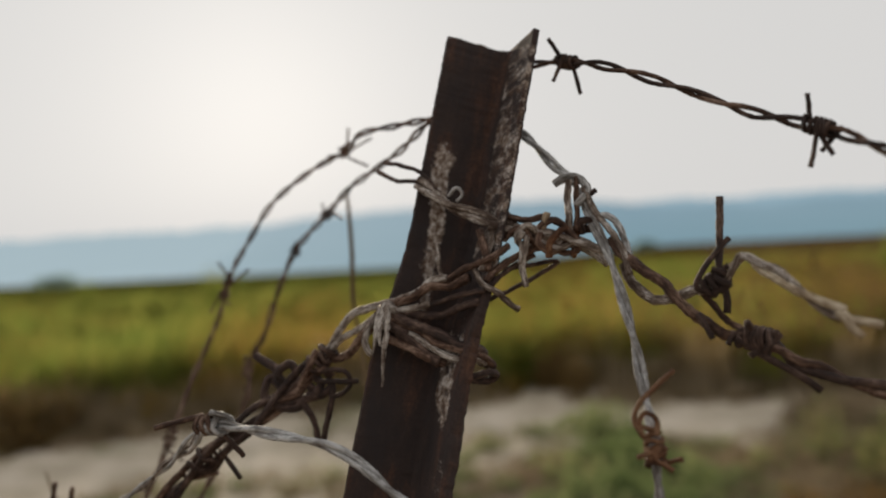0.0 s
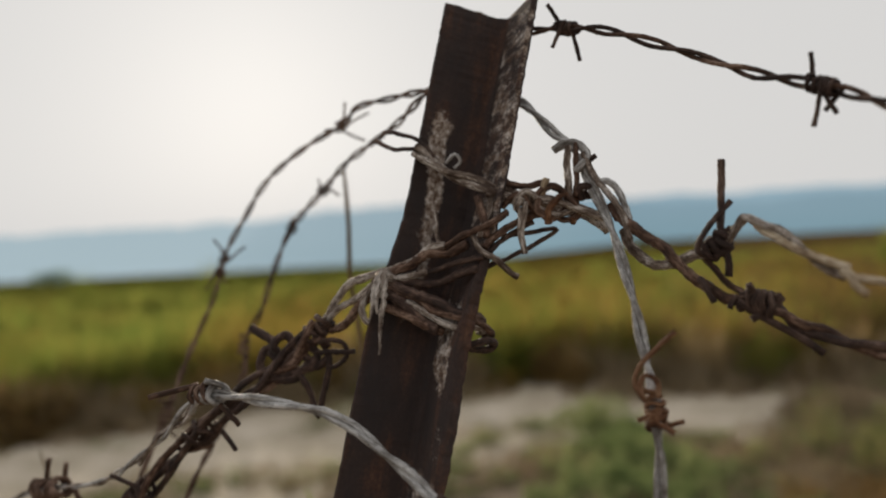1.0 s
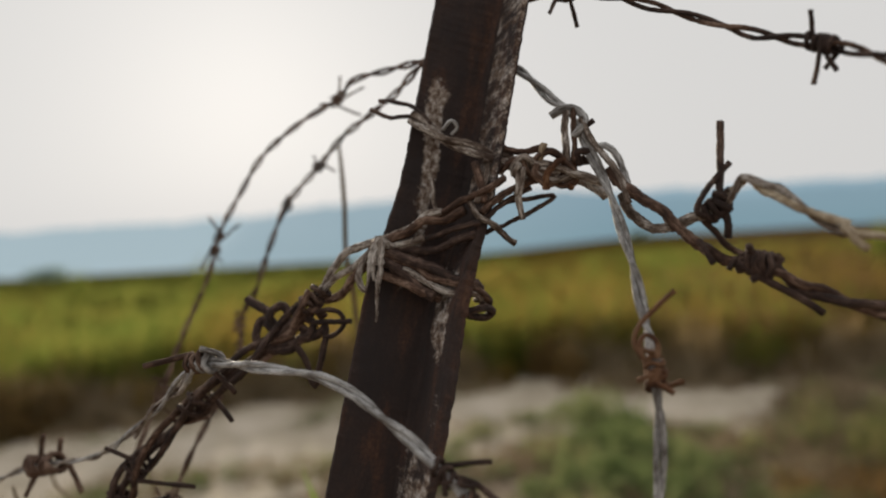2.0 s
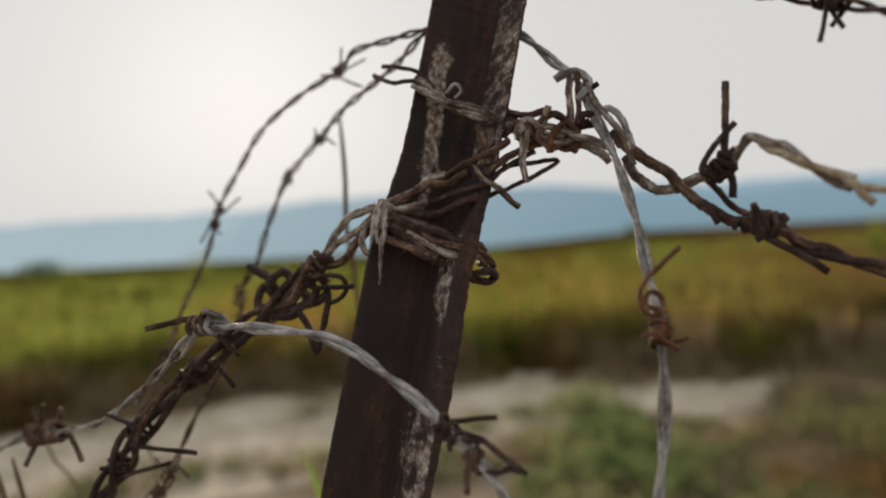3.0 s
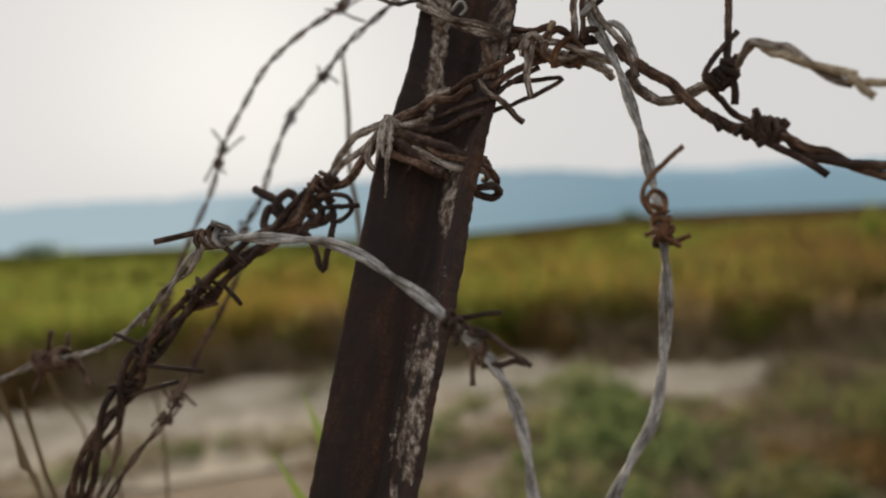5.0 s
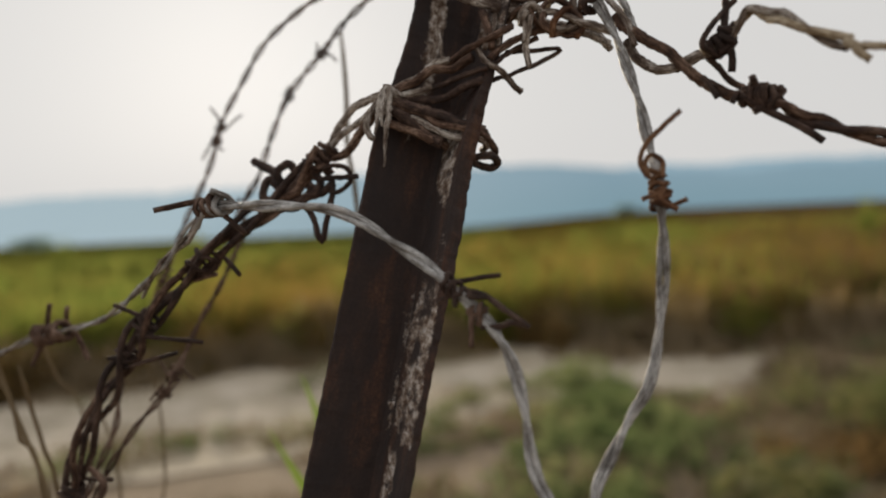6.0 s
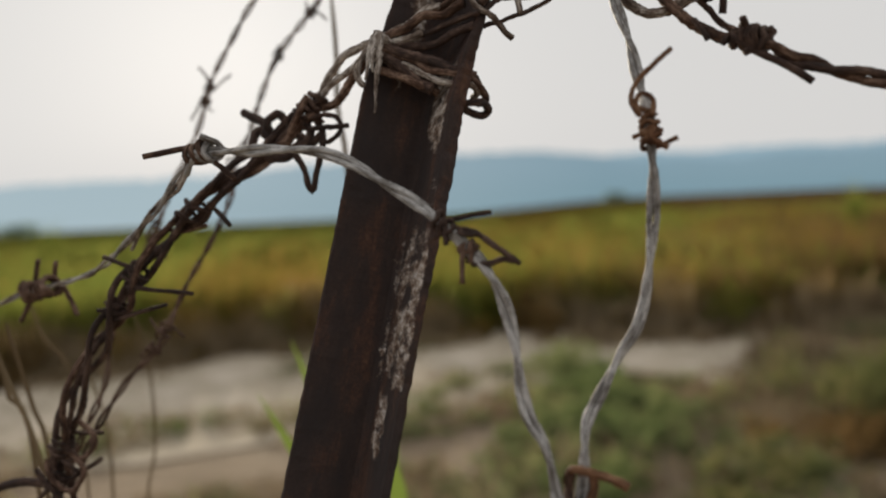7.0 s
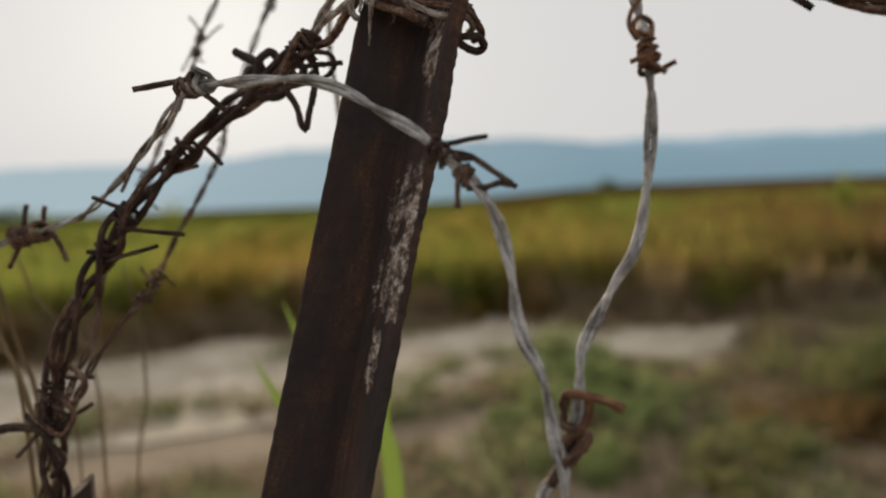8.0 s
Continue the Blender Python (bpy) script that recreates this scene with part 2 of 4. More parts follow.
def barb(parent, path, at, ends, material, wraps=2.2, coil=0.0024, wide=0.0048, radius=0.00085, label=""):
    """A barb: a short wire coiled round the strands at a place, its two cut ends standing off towards the points given."""
    n, axis = nearest(path, mm(at))
    centre = path[n]
    first, last = mm(ends[0]), mm(ends[1])
    x = (first - centre) - axis * (first - centre).dot(axis)
    x = x.normalized() if x.length > 1e-6 else axis.orthogonal().normalized()
    y = axis.cross(x)
    turn, line = int(wraps * 14), []
    for k in range(turn + 1):
        a = 2 * math.pi * wraps * k / turn
        r = coil * (1 + 0.42 * noise.noise(Vector((a * 0.8, n, 3))))
        line.append(centre + axis * (wide * (k / turn - 0.5) + 0.0026 * noise.noise(Vector((a * 0.7, n, 9)))) + (x * math.sin(a) - y * math.cos(a)) * r)
    head = [first + (line[0] - first) * (k / 7) for k in range(7)]
    tail = [line[-1] + (last - line[-1]) * ((k + 1) / 7) for k in range(7)]
    for some in (head, tail):
        for k, p in enumerate(some):
            p += Vector((noise.noise(p * 90), noise.noise(p * 90 + Vector((5, 5, 5))), noise.noise(p * 90 + Vector((9, 2, 7))))) * 0.0007
    bm = bmesh.new()
    tube(bm, head + line + tail, radius, 9, 0.15)
    return part("barb", bm, material, parent, label)


def thing(name, label, category, at=(0, 0, 0), group="", kind=""):
    ob = new(name)
    ob.location = at
    ob.empty_display_size = 0.02
    return tagged(ob, label, category, group, kind)


def strands(parent, path, material, count=2, offset=0.00085, pitch=0.030, radius=0.00088, slack=0.35, phase=0.0, other=None):
    for k in range(count):
        bm = bmesh.new()
        tube(bm, twisted(path, offset, pitch, phase + 2 * math.pi * k / count, slack), radius, 10, 0.12)
        part("strand", bm, other if other and k % 2 else material, parent)


def loose(parent, points, material, radius=0.0009, name="wire_end", step=0.0012, ragged=False):
    """One bent wire; a ragged one thins unevenly towards its broken end."""
    bm = bmesh.new()
    path = spline([mm(p) for p in points], step)
    for n, p in enumerate(path):
        q = p * 120
        p += Vector((noise.noise(q), noise.noise(q + Vector((7, 0, 0))), noise.noise(q + Vector((0, 7, 0))))) * (0.0006 * min(1, n / 4, (len(path) - n) / 4))
    tube(bm, path, radius, 9, 0.40 if ragged else 0.17)
    if ragged:
        for v in bm.verts:
            n, _ = nearest(path, v.co)
            v.co = path[n] + (v.co - path[n]) * max(0.2, 1 - 0.8 * (n / len(path)) ** 1.3)
    return part(name, bm, material, parent)


# ---- ground, road, hills ----
def far_edge(x):
    back = max(0.0, -x - 0.9)
    return (7.8 - 0.20 * x + 0.6 * max(0, x - 2.4) / (1 + max(0, x - 2.4) / 9) if x > 0 else 8.05 - 0.92 * back / (1 + back / 6) - 0.25 * max(0.0, 1 + x)) + 0.35 * noise.noise(Vector((x * 0.5, 3, 0))) + 0.25 * noise.noise(Vector((x * 1.7, 5, 0)))


def near_edge(x):
    return (5.2 + 0.50 * (x - 0.6) + 0.12 * max(0, x - 2) if x > 0.2 else max(5.0 - 3.2 * (0.2 - x), 4.1 + 0.12 * x)) + 0.35 * noise.noise(Vector((x * 0.7, 8, 0))) - 0.95 * math.exp(-(((x - 2.0) / 0.4) ** 2))


def far_slope(x, y):
    """The fields rise gently towards one side, further off."""
    s = max(0.0, min(1.0, x / max(y, 1.0) / 0.3))
    far = max(0.0, min(1.0, (y - 25) / 60))
    return 0.0125 * y * s * s * (3 - 2 * s) * far


def rise(x, y):
    return 0.03 * noise.noise(Vector((x * 0.6, y * 0.6, 0)))


def grid_sheet(name, xs, ys, height, material):
    verts = [(x, y, height(x, y)) for y in ys for x in xs]
    w = len(xs)
    faces = [(j * w + i, j * w + i + 1, (j + 1) * w + i + 1, (j + 1) * w + i) for j in range(len(ys) - 1) for i in range(w - 1)]
    return from_lists(name, verts, faces, material, smooth=True)


def spread(near, far, n, power=3.0):
    return [math.copysign(abs(s) ** power, s) * far + s * near for s in (2 * k / n - 1 for k in range(n + 1))]


ground = grid_sheet("ground", spread(12, 2600, 120), [4 + v for v in spread(12, 2600, 120)], lambda x, y: rise(x, y) if abs(x) + abs(y) < 60 else -0.5 if abs(x) + abs(y) < 900 else 0.0, EARTH)
tagged(ground, "dry bare earth with sparse stubble beside a dirt road", "ground", kind="structure")

road_x = [-30 + 60 * k / 160 for k in range(161)]
verts, faces = [], []
for x in road_x:
    a, b = near_edge(x), far_edge(x)
    for k in range(9):
        y = a + (b - a) * k / 8
        verts.append((x, y, rise(x, y) + 0.012 + 0.012 * math.sin(math.pi * k / 8)))
for i in range(160):
    for k in range(8):
        a = i * 9 + k
        faces.append((a, a + 9, a + 10, a + 1))
road = from_lists("road", verts, faces, SAND, smooth=True)
tagged(road, "pale sandy dirt track running past the fence", "road", kind="structure")


def hills(name, y, peaks, material, label):
    verts, faces = [], []
    xs = [-4200 + 8400 * k / 420 for k in range(421)]
    for x in xs:
        h = peaks(x)
        for k in range(6):
            verts.append((x, y + 60 * k + 25 * noise.noise(Vector((x * 0.004, k, 1))), -5 + (h + 5) * (k / 5) ** 0.8))
    for i in range(420):
        for k in range(5):
            a = i * 6 + k
            faces.append((a, a + 6, a + 7, a + 1))
    return tagged(from_lists(name, verts, faces, material, smooth=True), label, "hills", kind="structure")


def rough_line(x, seed):
    return 14 * noise.noise(Vector((x * 0.005, seed, 0))) + 9 * noise.noise(Vector((x * 0.02, seed, 4))) + 2 * noise.noise(Vector((x * 0.07, seed, 8)))


def left_range(x):
    return 203 + 0.010 * x + rough_line(x, 2)


def right_range(x):
    up = 1 / (1 + math.exp(-(x + 780) / 70))
    hump = 48 * math.exp(-(((x - 350) / (1400 if x < 350 else 300)) ** 2))
    return -4 + up * (166 + hump + 16 * max(0, min(1, (x - 1100) / 500)) + 0.6 * rough_line(x, 7))



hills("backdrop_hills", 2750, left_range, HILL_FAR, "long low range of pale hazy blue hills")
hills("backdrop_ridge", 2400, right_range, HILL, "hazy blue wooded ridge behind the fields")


# ---- crop, weeds, trees ----
rng = random.Random(5)


def blades(rows, material, name, parent=None):
    """Many narrow bent blades: rows of base, height, lean (x, y), width."""
    verts, faces = [], []
    for (x, y, z), h, (lx, ly), w in rows:
        a = rng.uniform(0, math.pi)
        dx, dy = math.cos(a) * w, math.sin(a) * w
        n = len(verts)
        verts += [(x - dx, y - dy, z), (x + dx, y + dy, z), (x + lx * 0.35 - dx, y + ly * 0.35 - dy, z + h * 0.6), (x + lx * 0.35 + dx, y + ly * 0.35 + dy, z + h * 0.6), (x + lx, y + ly, z + h)]
        faces += [(n, n + 1, n + 3, n + 2), (n + 2, n + 3, n + 4)]
    return from_lists(name, verts, faces, material, parent)


def crop_height(x, y):
    return 0.64 + 0.20 * noise.noise(Vector((x * 0.45, y * 0.45, 0))) + 0.14 * noise.noise(Vector((x * 1.6, y * 1.6, 3)))


green, gold, brown = [], [], []
for _ in range(12000):
    deep = 55 * rng.random() ** 2.2
    x = rng.uniform(-8, 9) * (1 + deep / 8)
    y = far_edge(x) * (1 if deep < 20 else 0.9) + 0.2 + deep + abs(rng.gauss(0, 0.2))
    if noise.noise(Vector((x * 0.8, y * 0.5, 11))) < -0.28:
        continue
    wide = 1 + deep / 12
    ripe = 0.5 + 0.25 * x / (4 + 0.4 * deep) + 0.9 * noise.noise(Vector((x * 0.5 / wide, y * 0.3 / wide, 21))) - deep / 90
    rows = gold if rng.random() < ripe else green
    if deep < 25 and rng.random() < 2.2 * (x / y - 0.17) + 0.5 * noise.noise(Vector((x * 0.4 / wide, y * 0.25 / wide, 31))):
        rows = brown
    tuft = rng.uniform(0.75, 1.25)
    for _ in range(9):
        h = crop_height(x, y) * tuft * rng.uniform(0.5, 1.12)
        rows.append(((x + rng.gauss(0, 0.08) * wide, y + rng.gauss(0, 0.08) * wide, far_slope(x, y)), h, (rng.gauss(0, 0.14) * wide, rng.gauss(0, 0.14)), rng.uniform(0.007, 0.015) * wide))
for x, y, top in ((-6.4, 20, 1.75), (-9.2, 19, 1.6), (13.5, 24, 1.9), (14.4, 25, 1.7)):
    for _ in range(45):
        green.append(((x + rng.gauss(0, 0.12), y + rng.gauss(0, 0.12), 0.0), top * rng.uniform(0.6, 1.0), (rng.gauss(0, 0.16), rng.gauss(0, 0.1)), rng.uniform(0.010, 0.02)))
tagged(blades(green, CROP, "crop"), "green field crop growing in uneven tufts", "crop", kind="stuff")
tagged(blades(gold, GOLD, "crop"), "ripe golden-brown field crop along the dirt track", "crop", kind="stuff")

tagged(blades(brown, BROWN, "crop"), "brown withered stretch of the field crop", "crop", kind="stuff")

canopy_y = [3.6 + 690 * (k / 110) ** 2.6 for k in range(111)]
verts, faces = [], []
for y in canopy_y:
    for i in range(121):
        x = (i / 60 - 1) * (16 + 1.4 * y)
        top = crop_height(x, y) - 0.30 + 0.10 * noise.noise(Vector((x * 5, y * 5, 0))) + 0.24 * min(1, y / 50)
        verts.append((x, y + far_edge(max(-25, min(x, 40))), top + far_slope(x, y) if y > 3.65 else 0.05))
for j in range(110):
    for i in range(120):
        a = j * 121 + i
        faces.append((a, a + 1, a + 122, a + 121))
canopy = from_lists("crop_canopy", verts, faces, CROP, smooth=True)
canopy.data.materials.append(GOLD)
canopy.data.materials.append(BROWN)
for poly in canopy.data.polygons:
    c = poly.center
    turned = c.x / c.y + 0.35 * noise.noise(Vector((c.x * 0.3 / (1 + c.y / 12), c.y * 0.2 / (1 + c.y / 12), 41)))
    poly.material_index = 2 if turned > 0.34 else 1 if turned > 0.08 else 0
tagged(canopy, "unbroken top of the ripening field crop", "crop", kind="stuff")


def weeds(count, place, tall, spread_by, material, label, width=(0.003, 0.007)):
    rows = []
    for _ in range(count):
        x, y = place()
        patch = noise.noise(Vector((x * 0.9, y * 0.9, 6)))
        if y < 1.3 or patch < spread_by:
            continue
        high = tall * (1 + 0.7 * noise.noise(Vector((x * 1.3, y * 1.3, 9))))
        for _ in range(11):
            rows.append(((x + rng.gauss(0, 0.05), y + rng.gauss(0, 0.05), 0.0), max(0.03, high * rng.choice((rng.uniform(0.35, 1.0), rng.uniform(0.5, 1.25), rng.uniform(0.9, 1.6)))), (rng.gauss(0, 0.085), rng.gauss(0, 0.085)), rng.uniform(*width)))
    tagged(blades(rows, material, "weeds"), label, "weeds", kind="stuff")


def verge():
    x = rng.uniform(-0.2, 7)
    return x, near_edge(x) - 0.1 - abs(rng.gauss(0, 1.5))


def track():
    x = rng.uniform(-5, 7)
    return x, far_edge(x) - abs(rng.gauss(0, 2.2))


def crop_foot():
    x = rng.uniform(-7, 9)
    return x, far_edge(x) - 0.15 + rng.gauss(0, 0.22)


weeds(320, verge, 0.09, 0.10, SCRUB, "low grey-green roadside weeds", (0.004, 0.009))
weeds(1100, verge, 0.09, -0.3, STRAW, "short dry grass among the roadside weeds")


def dead_edge():
    x = rng.uniform(-8, 10)
    return x, far_edge(x) - 0.30 + abs(rng.gauss(0, 0.38))


def leafy(spots, material, label, leaf_size=(0.010, 0.024)):
    """Bushy weeds: each spot (x, y, width, height, leaves) a loose uneven heap of small leaves on thin shoots."""
    verts, faces = [], []
    for x, y, wide, tall, count in spots:
        shoots = [(rng.gauss(0, 0.45) * wide, rng.gauss(0, 0.45) * wide, tall * rng.uniform(0.35, 1.1)) for _ in range(max(4, count // 16))]
        for _ in range(count):
            sx, sy, top = rng.choice(shoots)
            up = rng.random() ** 0.7
            fall = math.exp(-((sx * sx + sy * sy) / (wide * wide)))
            c = Vector((x + sx * (0.8 + 0.35 * up) + rng.gauss(0, 0.02), y + sy * (0.8 + 0.35 * up) + rng.gauss(0, 0.02), 0.01 + top * up * (0.35 + 0.65 * fall)))
            a = Vector((rng.gauss(0, 1), rng.gauss(0, 1), rng.gauss(0.4, 0.8))).normalized()
            b = a.orthogonal().normalized()
            size = rng.uniform(*leaf_size)
            n = len(verts)
            verts += [c - a * size, c + b * size * 0.45, c + a * size * 1.3, c - b * size * 0.45]
            faces.append((n, n + 1, n + 2, n + 3))
    tagged(from_lists("weeds", verts, faces, material), label, "weeds", kind="stuff")


def scattered(middles, each, spread_by, wide, tall, count):
    return [(mx + rng.gauss(0, spread_by), my + rng.gauss(0, spread_by * 1.3), wide * rng.uniform(0.6, 1.3), tall * rng.uniform(0.5, 1.2), int(count * rng.uniform(0.6, 1.3))) for mx, my in middles for _ in range(each)]


leafy(scattered(((1.05, 5.4), (0.95, 4.7), (0.75, 4.1), (1.25, 4.5), (0.62, 3.6), (0.95, 3.8)), 8, 0.24, 0.18, 0.24, 300), LUSH, "fresh green weeds growing in loose clumps")
leafy(scattered(((0.45, 3.5), (1.2, 3.6), (0.2, 4.0), (1.6, 4.3), (0.5, 4.9), (1.5, 3.3)), 5, 0.25, 0.14, 0.12, 260), SCRUB, "low grey-green leafy weeds on dry ground")
leafy(scattered(((4.3, 6.0), (2.6, 4.3), (3.0, 4.6), (3.7, 5.2), (3.3, 4.7)), 9, 0.22, 0.24, 0.36, 430), BUSH, "olive bushy weeds beside the track", (0.012, 0.028))
leafy(scattered(((1.6, 3.3), (1.2, 3.1)), 5, 0.22, 0.18, 0.16, 280), BUSH, "dull olive weeds near the fence")
leafy(scattered(((2.0, 3.6), (2.4, 3.7), (2.1, 3.2)), 5, 0.16, 0.18, 0.18, 360), BROWN, "brown withered weeds near the fence")
weeds(1300, dead_edge, 0.34, -0.05, DEAD, "brown dying stems at the edge of the crop", (0.006, 0.013))
def fence_side():
    return rng.uniform(-3.2, 0.2), rng.uniform(1.6, 4.7)


weeds(650, fence_side, 0.09, -0.1, STRAW, "dry tufts by the fence line")
weeds(330, fence_side, 0.10, 0.02, SCRUB, "grey-green tufts by the fence line", (0.005, 0.011))
weeds(1300, track, 0.07, 0.08, SCRUB, "sparse tufts of weed on the dirt track")
weeds(1700, track, 0.05, -0.05, STRAW, "thin trampled dry grass on the dirt track")
def dry_skirt():
    x = rng.uniform(-7, 9)
    return x, far_edge(x) - 0.45 + rng.gauss(0, 0.28)


weeds(1900, dry_skirt, 0.11, -0.25, STRAW, "pale dry grass thinning out towards the track")
weeds(3000, crop_foot, 0.24, -0.2, STRAW, "dry dead grass along the foot of the crop")


def crop_front(step, out, jitter):
    return [(-6.5 + step * k + rng.gauss(0, 0.1), far_edge(-6.5 + step * k) + out + rng.gauss(0, jitter)) for k in range(int(14.5 / step))]


leafy(scattered(crop_front(0.30, 0.10, 0.16), 1, 0.12, 0.20, 0.52, 420), CROP, "green leafy front of the field crop", (0.018, 0.045))
leafy(scattered(crop_front(0.42, -0.05, 0.20), 1, 0.15, 0.19, 0.46, 380), GOLD, "yellowing leafy front of the field crop", (0.018, 0.045))
leafy(scattered(((-1.3, 7.45), (1.1, 7.5), (3.0, 7.5), (-3.3, 6.0)), 4, 0.16, 0.22, 0.50, 480), BROWN, "dark withered scrub at the foot of the crop", (0.018, 0.04))


def far_tree(x, y, tall, wide):
    t = thing("tree", "small dark tree standing far off in the field", "tree", (x, y, far_slope(x, y)), "far trees")
    bm = bmesh.new()
    tube(bm, [Vector((0, 0, tall * 0.08 * k)) + Vector((0.05 * math.sin(k), 0, 0)) for k in range(9)], 0.12, 7)
    part("trunk", bm, DARK, t)
    verts, faces = [], []
    for _ in range(700):
        d = Vector((rng.gauss(0, 1), rng.gauss(0, 1), rng.gauss(0, 1))).normalized() * rng.random() ** 0.4
        lump = 0.8 + 0.4 * noise.noise(d * 2 + Vector((x, y, 0)))
        c = Vector((d.x * wide * lump, d.y * wide * lump, tall * 0.5 + d.z * tall * 0.48 * lump))
        a, b = rng.uniform(0, 6.3), rng.uniform(0.12, 0.3)
        n = len(verts)
        verts += [c + Vector((math.cos(a) * b, math.sin(a) * b, -b * 0.4)), c + Vector((0, 0, b)), c - Vector((math.cos(a) * b, math.sin(a) * b, b * 0.3))]
        faces.append((n, n + 1, n + 2))
    from_lists("crown", verts, faces, TREE, t)


far_tree(-66, 126, 3.2, 4.0)
far_tree(33, 133, 2.5, 2.6)

# ---- the leaning post ----
corner_top = Vector((0.0359, 0.3190, 1.3837))
axis = Vector((0.2348, 0.1495, 1)).normalized()
side = Vector((math.cos(0.3082), math.sin(0.3082), 0))
side = (side - axis * side.dot(axis)).normalized()
back = axis.cross(side)
POST_LEN = (corner_top.z + 0.12) / axis.z
post = thing("fence_post", "leaning rusted angle-iron fence post with flaking pale paint", "fence post")
post.matrix_world = Matrix((side, back, axis)).transposed().to_4x4()
post.location = corner_top


def post_body():
    bm = bmesh.new()
    flake = bm.loops.layers.float_color.new("flaking")
    a, b, t = 0.0275, 0.0272, 0.0026
    loop = [(-a, 0.0, "e")] + [(-a + a * k / 16, 0.0, "l") for k in range(1, 15)] + [(-0.0018, -0.0006, "c"), (-0.0012, -0.0022, "c")]
    loop += [(-0.0012, -0.0022 - (b - 0.0022) * k / 12, "r") for k in range(1, 13)]
    loop += [(0.0004, -b - 0.0004, "e"), (t - 0.0012, -b, "f"), (t - 0.0012, -b * 0.6, "o"), (t - 0.0012, t, "o"), (-a, t, "o"), (-a - 0.0004, t * 0.5, "e")]
    steps, rings = 520, []
    for j in range(steps + 1):
        down = POST_LEN * (j / steps) ** 1.6
        ring = []
        bow = max(0.0, min(1.0, (down - 0.080) / 0.060))
        bow = -0.0056 * bow * bow * (3 - 2 * bow)
        swollen = 0.0030 * max(0.15, min(1.0, (down - 0.09) / 0.04, (0.215 - down) / 0.05)) if down > 0.09 else 0.0
        deeper = max(0.0, min(1.0, (down - 0.14) / 0.06))
        for x, y, where in loop:
            y *= 1 + 0.20 * deeper if y < -0.003 else 1
            rough = Vector((x * 40, y * 40, down * 160))
            wob = 0.0003 * noise.noise(rough) + 0.0003 * noise.noise(rough * 3.1)
            if where == "f":
                x += swollen * (1 + 0.12 * noise.noise(Vector((down * 500, 2, 4))))
                y += 0.3 * swollen
            if where in "ef":
                eaten = min(1, down * 8) * (0.4 if x < -0.02 else 1.2)
                wob *= 1 + eaten
                y += (0.0002 + 0.0004 * eaten) * noise.noise(Vector((down * 640, x * 90, 4)))
                x += (0.0002 + 0.0002 * eaten) * (noise.noise(Vector((down * 520, y * 50, 1))) + 0.6 * noise.noise(Vector((down * 1400, y * 50, 6))))
            top = -0.0012 * noise.noise(Vector((x * 200, y * 200, 0))) if j == 0 else 0
            ring.append(bm.verts.new((x + bow + wob * 0.5, y + wob, -down + top)))
        rings.append(ring)
    n = len(loop)

    def soft_band(v, low, high, fade):
        return max(0.0, min(1.0, (v - low) / fade, (high - v) / fade))

    def worn(x, y, where, down):
        """How much old paint is left: over the flange in worn stretches, and along the free edge of the face by the ties."""
        if where in "of" or (where == "e" and x > -0.01 and down > 0.1):
            return 0.0
        ragged = 0.012 * noise.noise(Vector((x * 60, y * 60, down * 40))) + 0.03 * noise.noise(Vector((x * 130, y * 130, down * 14)))
        inside = 1 if y < -0.0015 else 0.5 if x > -0.004 else 0
        broken = 0.85 + 0.5 * noise.noise(Vector((x * 260, y * 200, down * 90)))
        flange = 0.72 * soft_band(down + ragged, -0.03, 0.115, 0.03) * (1 if y < -0.004 else 0)
        spot = soft_band(down + 0.4 * ragged, 0.116, 0.158, 0.008) * inside * soft_band(-y, 0.001, 0.024, 0.003)
        specks = 0.55 * broken * soft_band(down + 0.4 * ragged, 0.155, 0.19, 0.01) * soft_band(-y, 0.013, 0.06, 0.008)
        sheet = 1.08 * broken * soft_band(down + 0.3 * ragged, 0.180, 0.243, 0.008) * (0.8 * soft_band(x, -0.0038, 0.02, 0.003) if y > -0.003 else 0.95 * soft_band(-y, 0.0, 0.06, 0.010))
        chip = 0.95 * soft_band(down + 0.1 * ragged, 0.240, 0.266, 0.004) * soft_band(-y, 0.004, 0.018, 0.003)
        edge = 1.3 * soft_band(down + ragged, 0.042, 0.13, 0.012) * soft_band(x + 0.25 * ragged, -0.0245 + 0.05 * (down - 0.05), -0.0125, 0.0035)
        return 0.10 + 0.28 * max(flange, spot, specks, sheet, chip, edge)

    marks = [[worn(*loop[k], POST_LEN * (j / steps) ** 1.6) for k in range(n)] for j in range(steps + 1)]
    for j, (p, q) in enumerate(zip(rings, rings[1:])):
        for k in range(n):
            m = (k + 1) % n
            f = bm.faces.new((p[k], p[m], q[m], q[k]))
            for c, amount in zip(f.loops, (marks[j][k], marks[j][m], marks[j + 1][m], marks[j + 1][k])):
                c[flake] = (amount, amount, amount, 1)
    bm.faces.new(rings[0][::-1])
    bm.faces.new(rings[-1])
    bmesh.ops.recalc_face_normals(bm, faces=bm.faces[:])
    return bm


part("angle_iron", post_body(), POST, post, smooth=False)

# ---- the wires ----
def laid(points, step=0.0012):
    return spline([mm(p) for p in points], step)


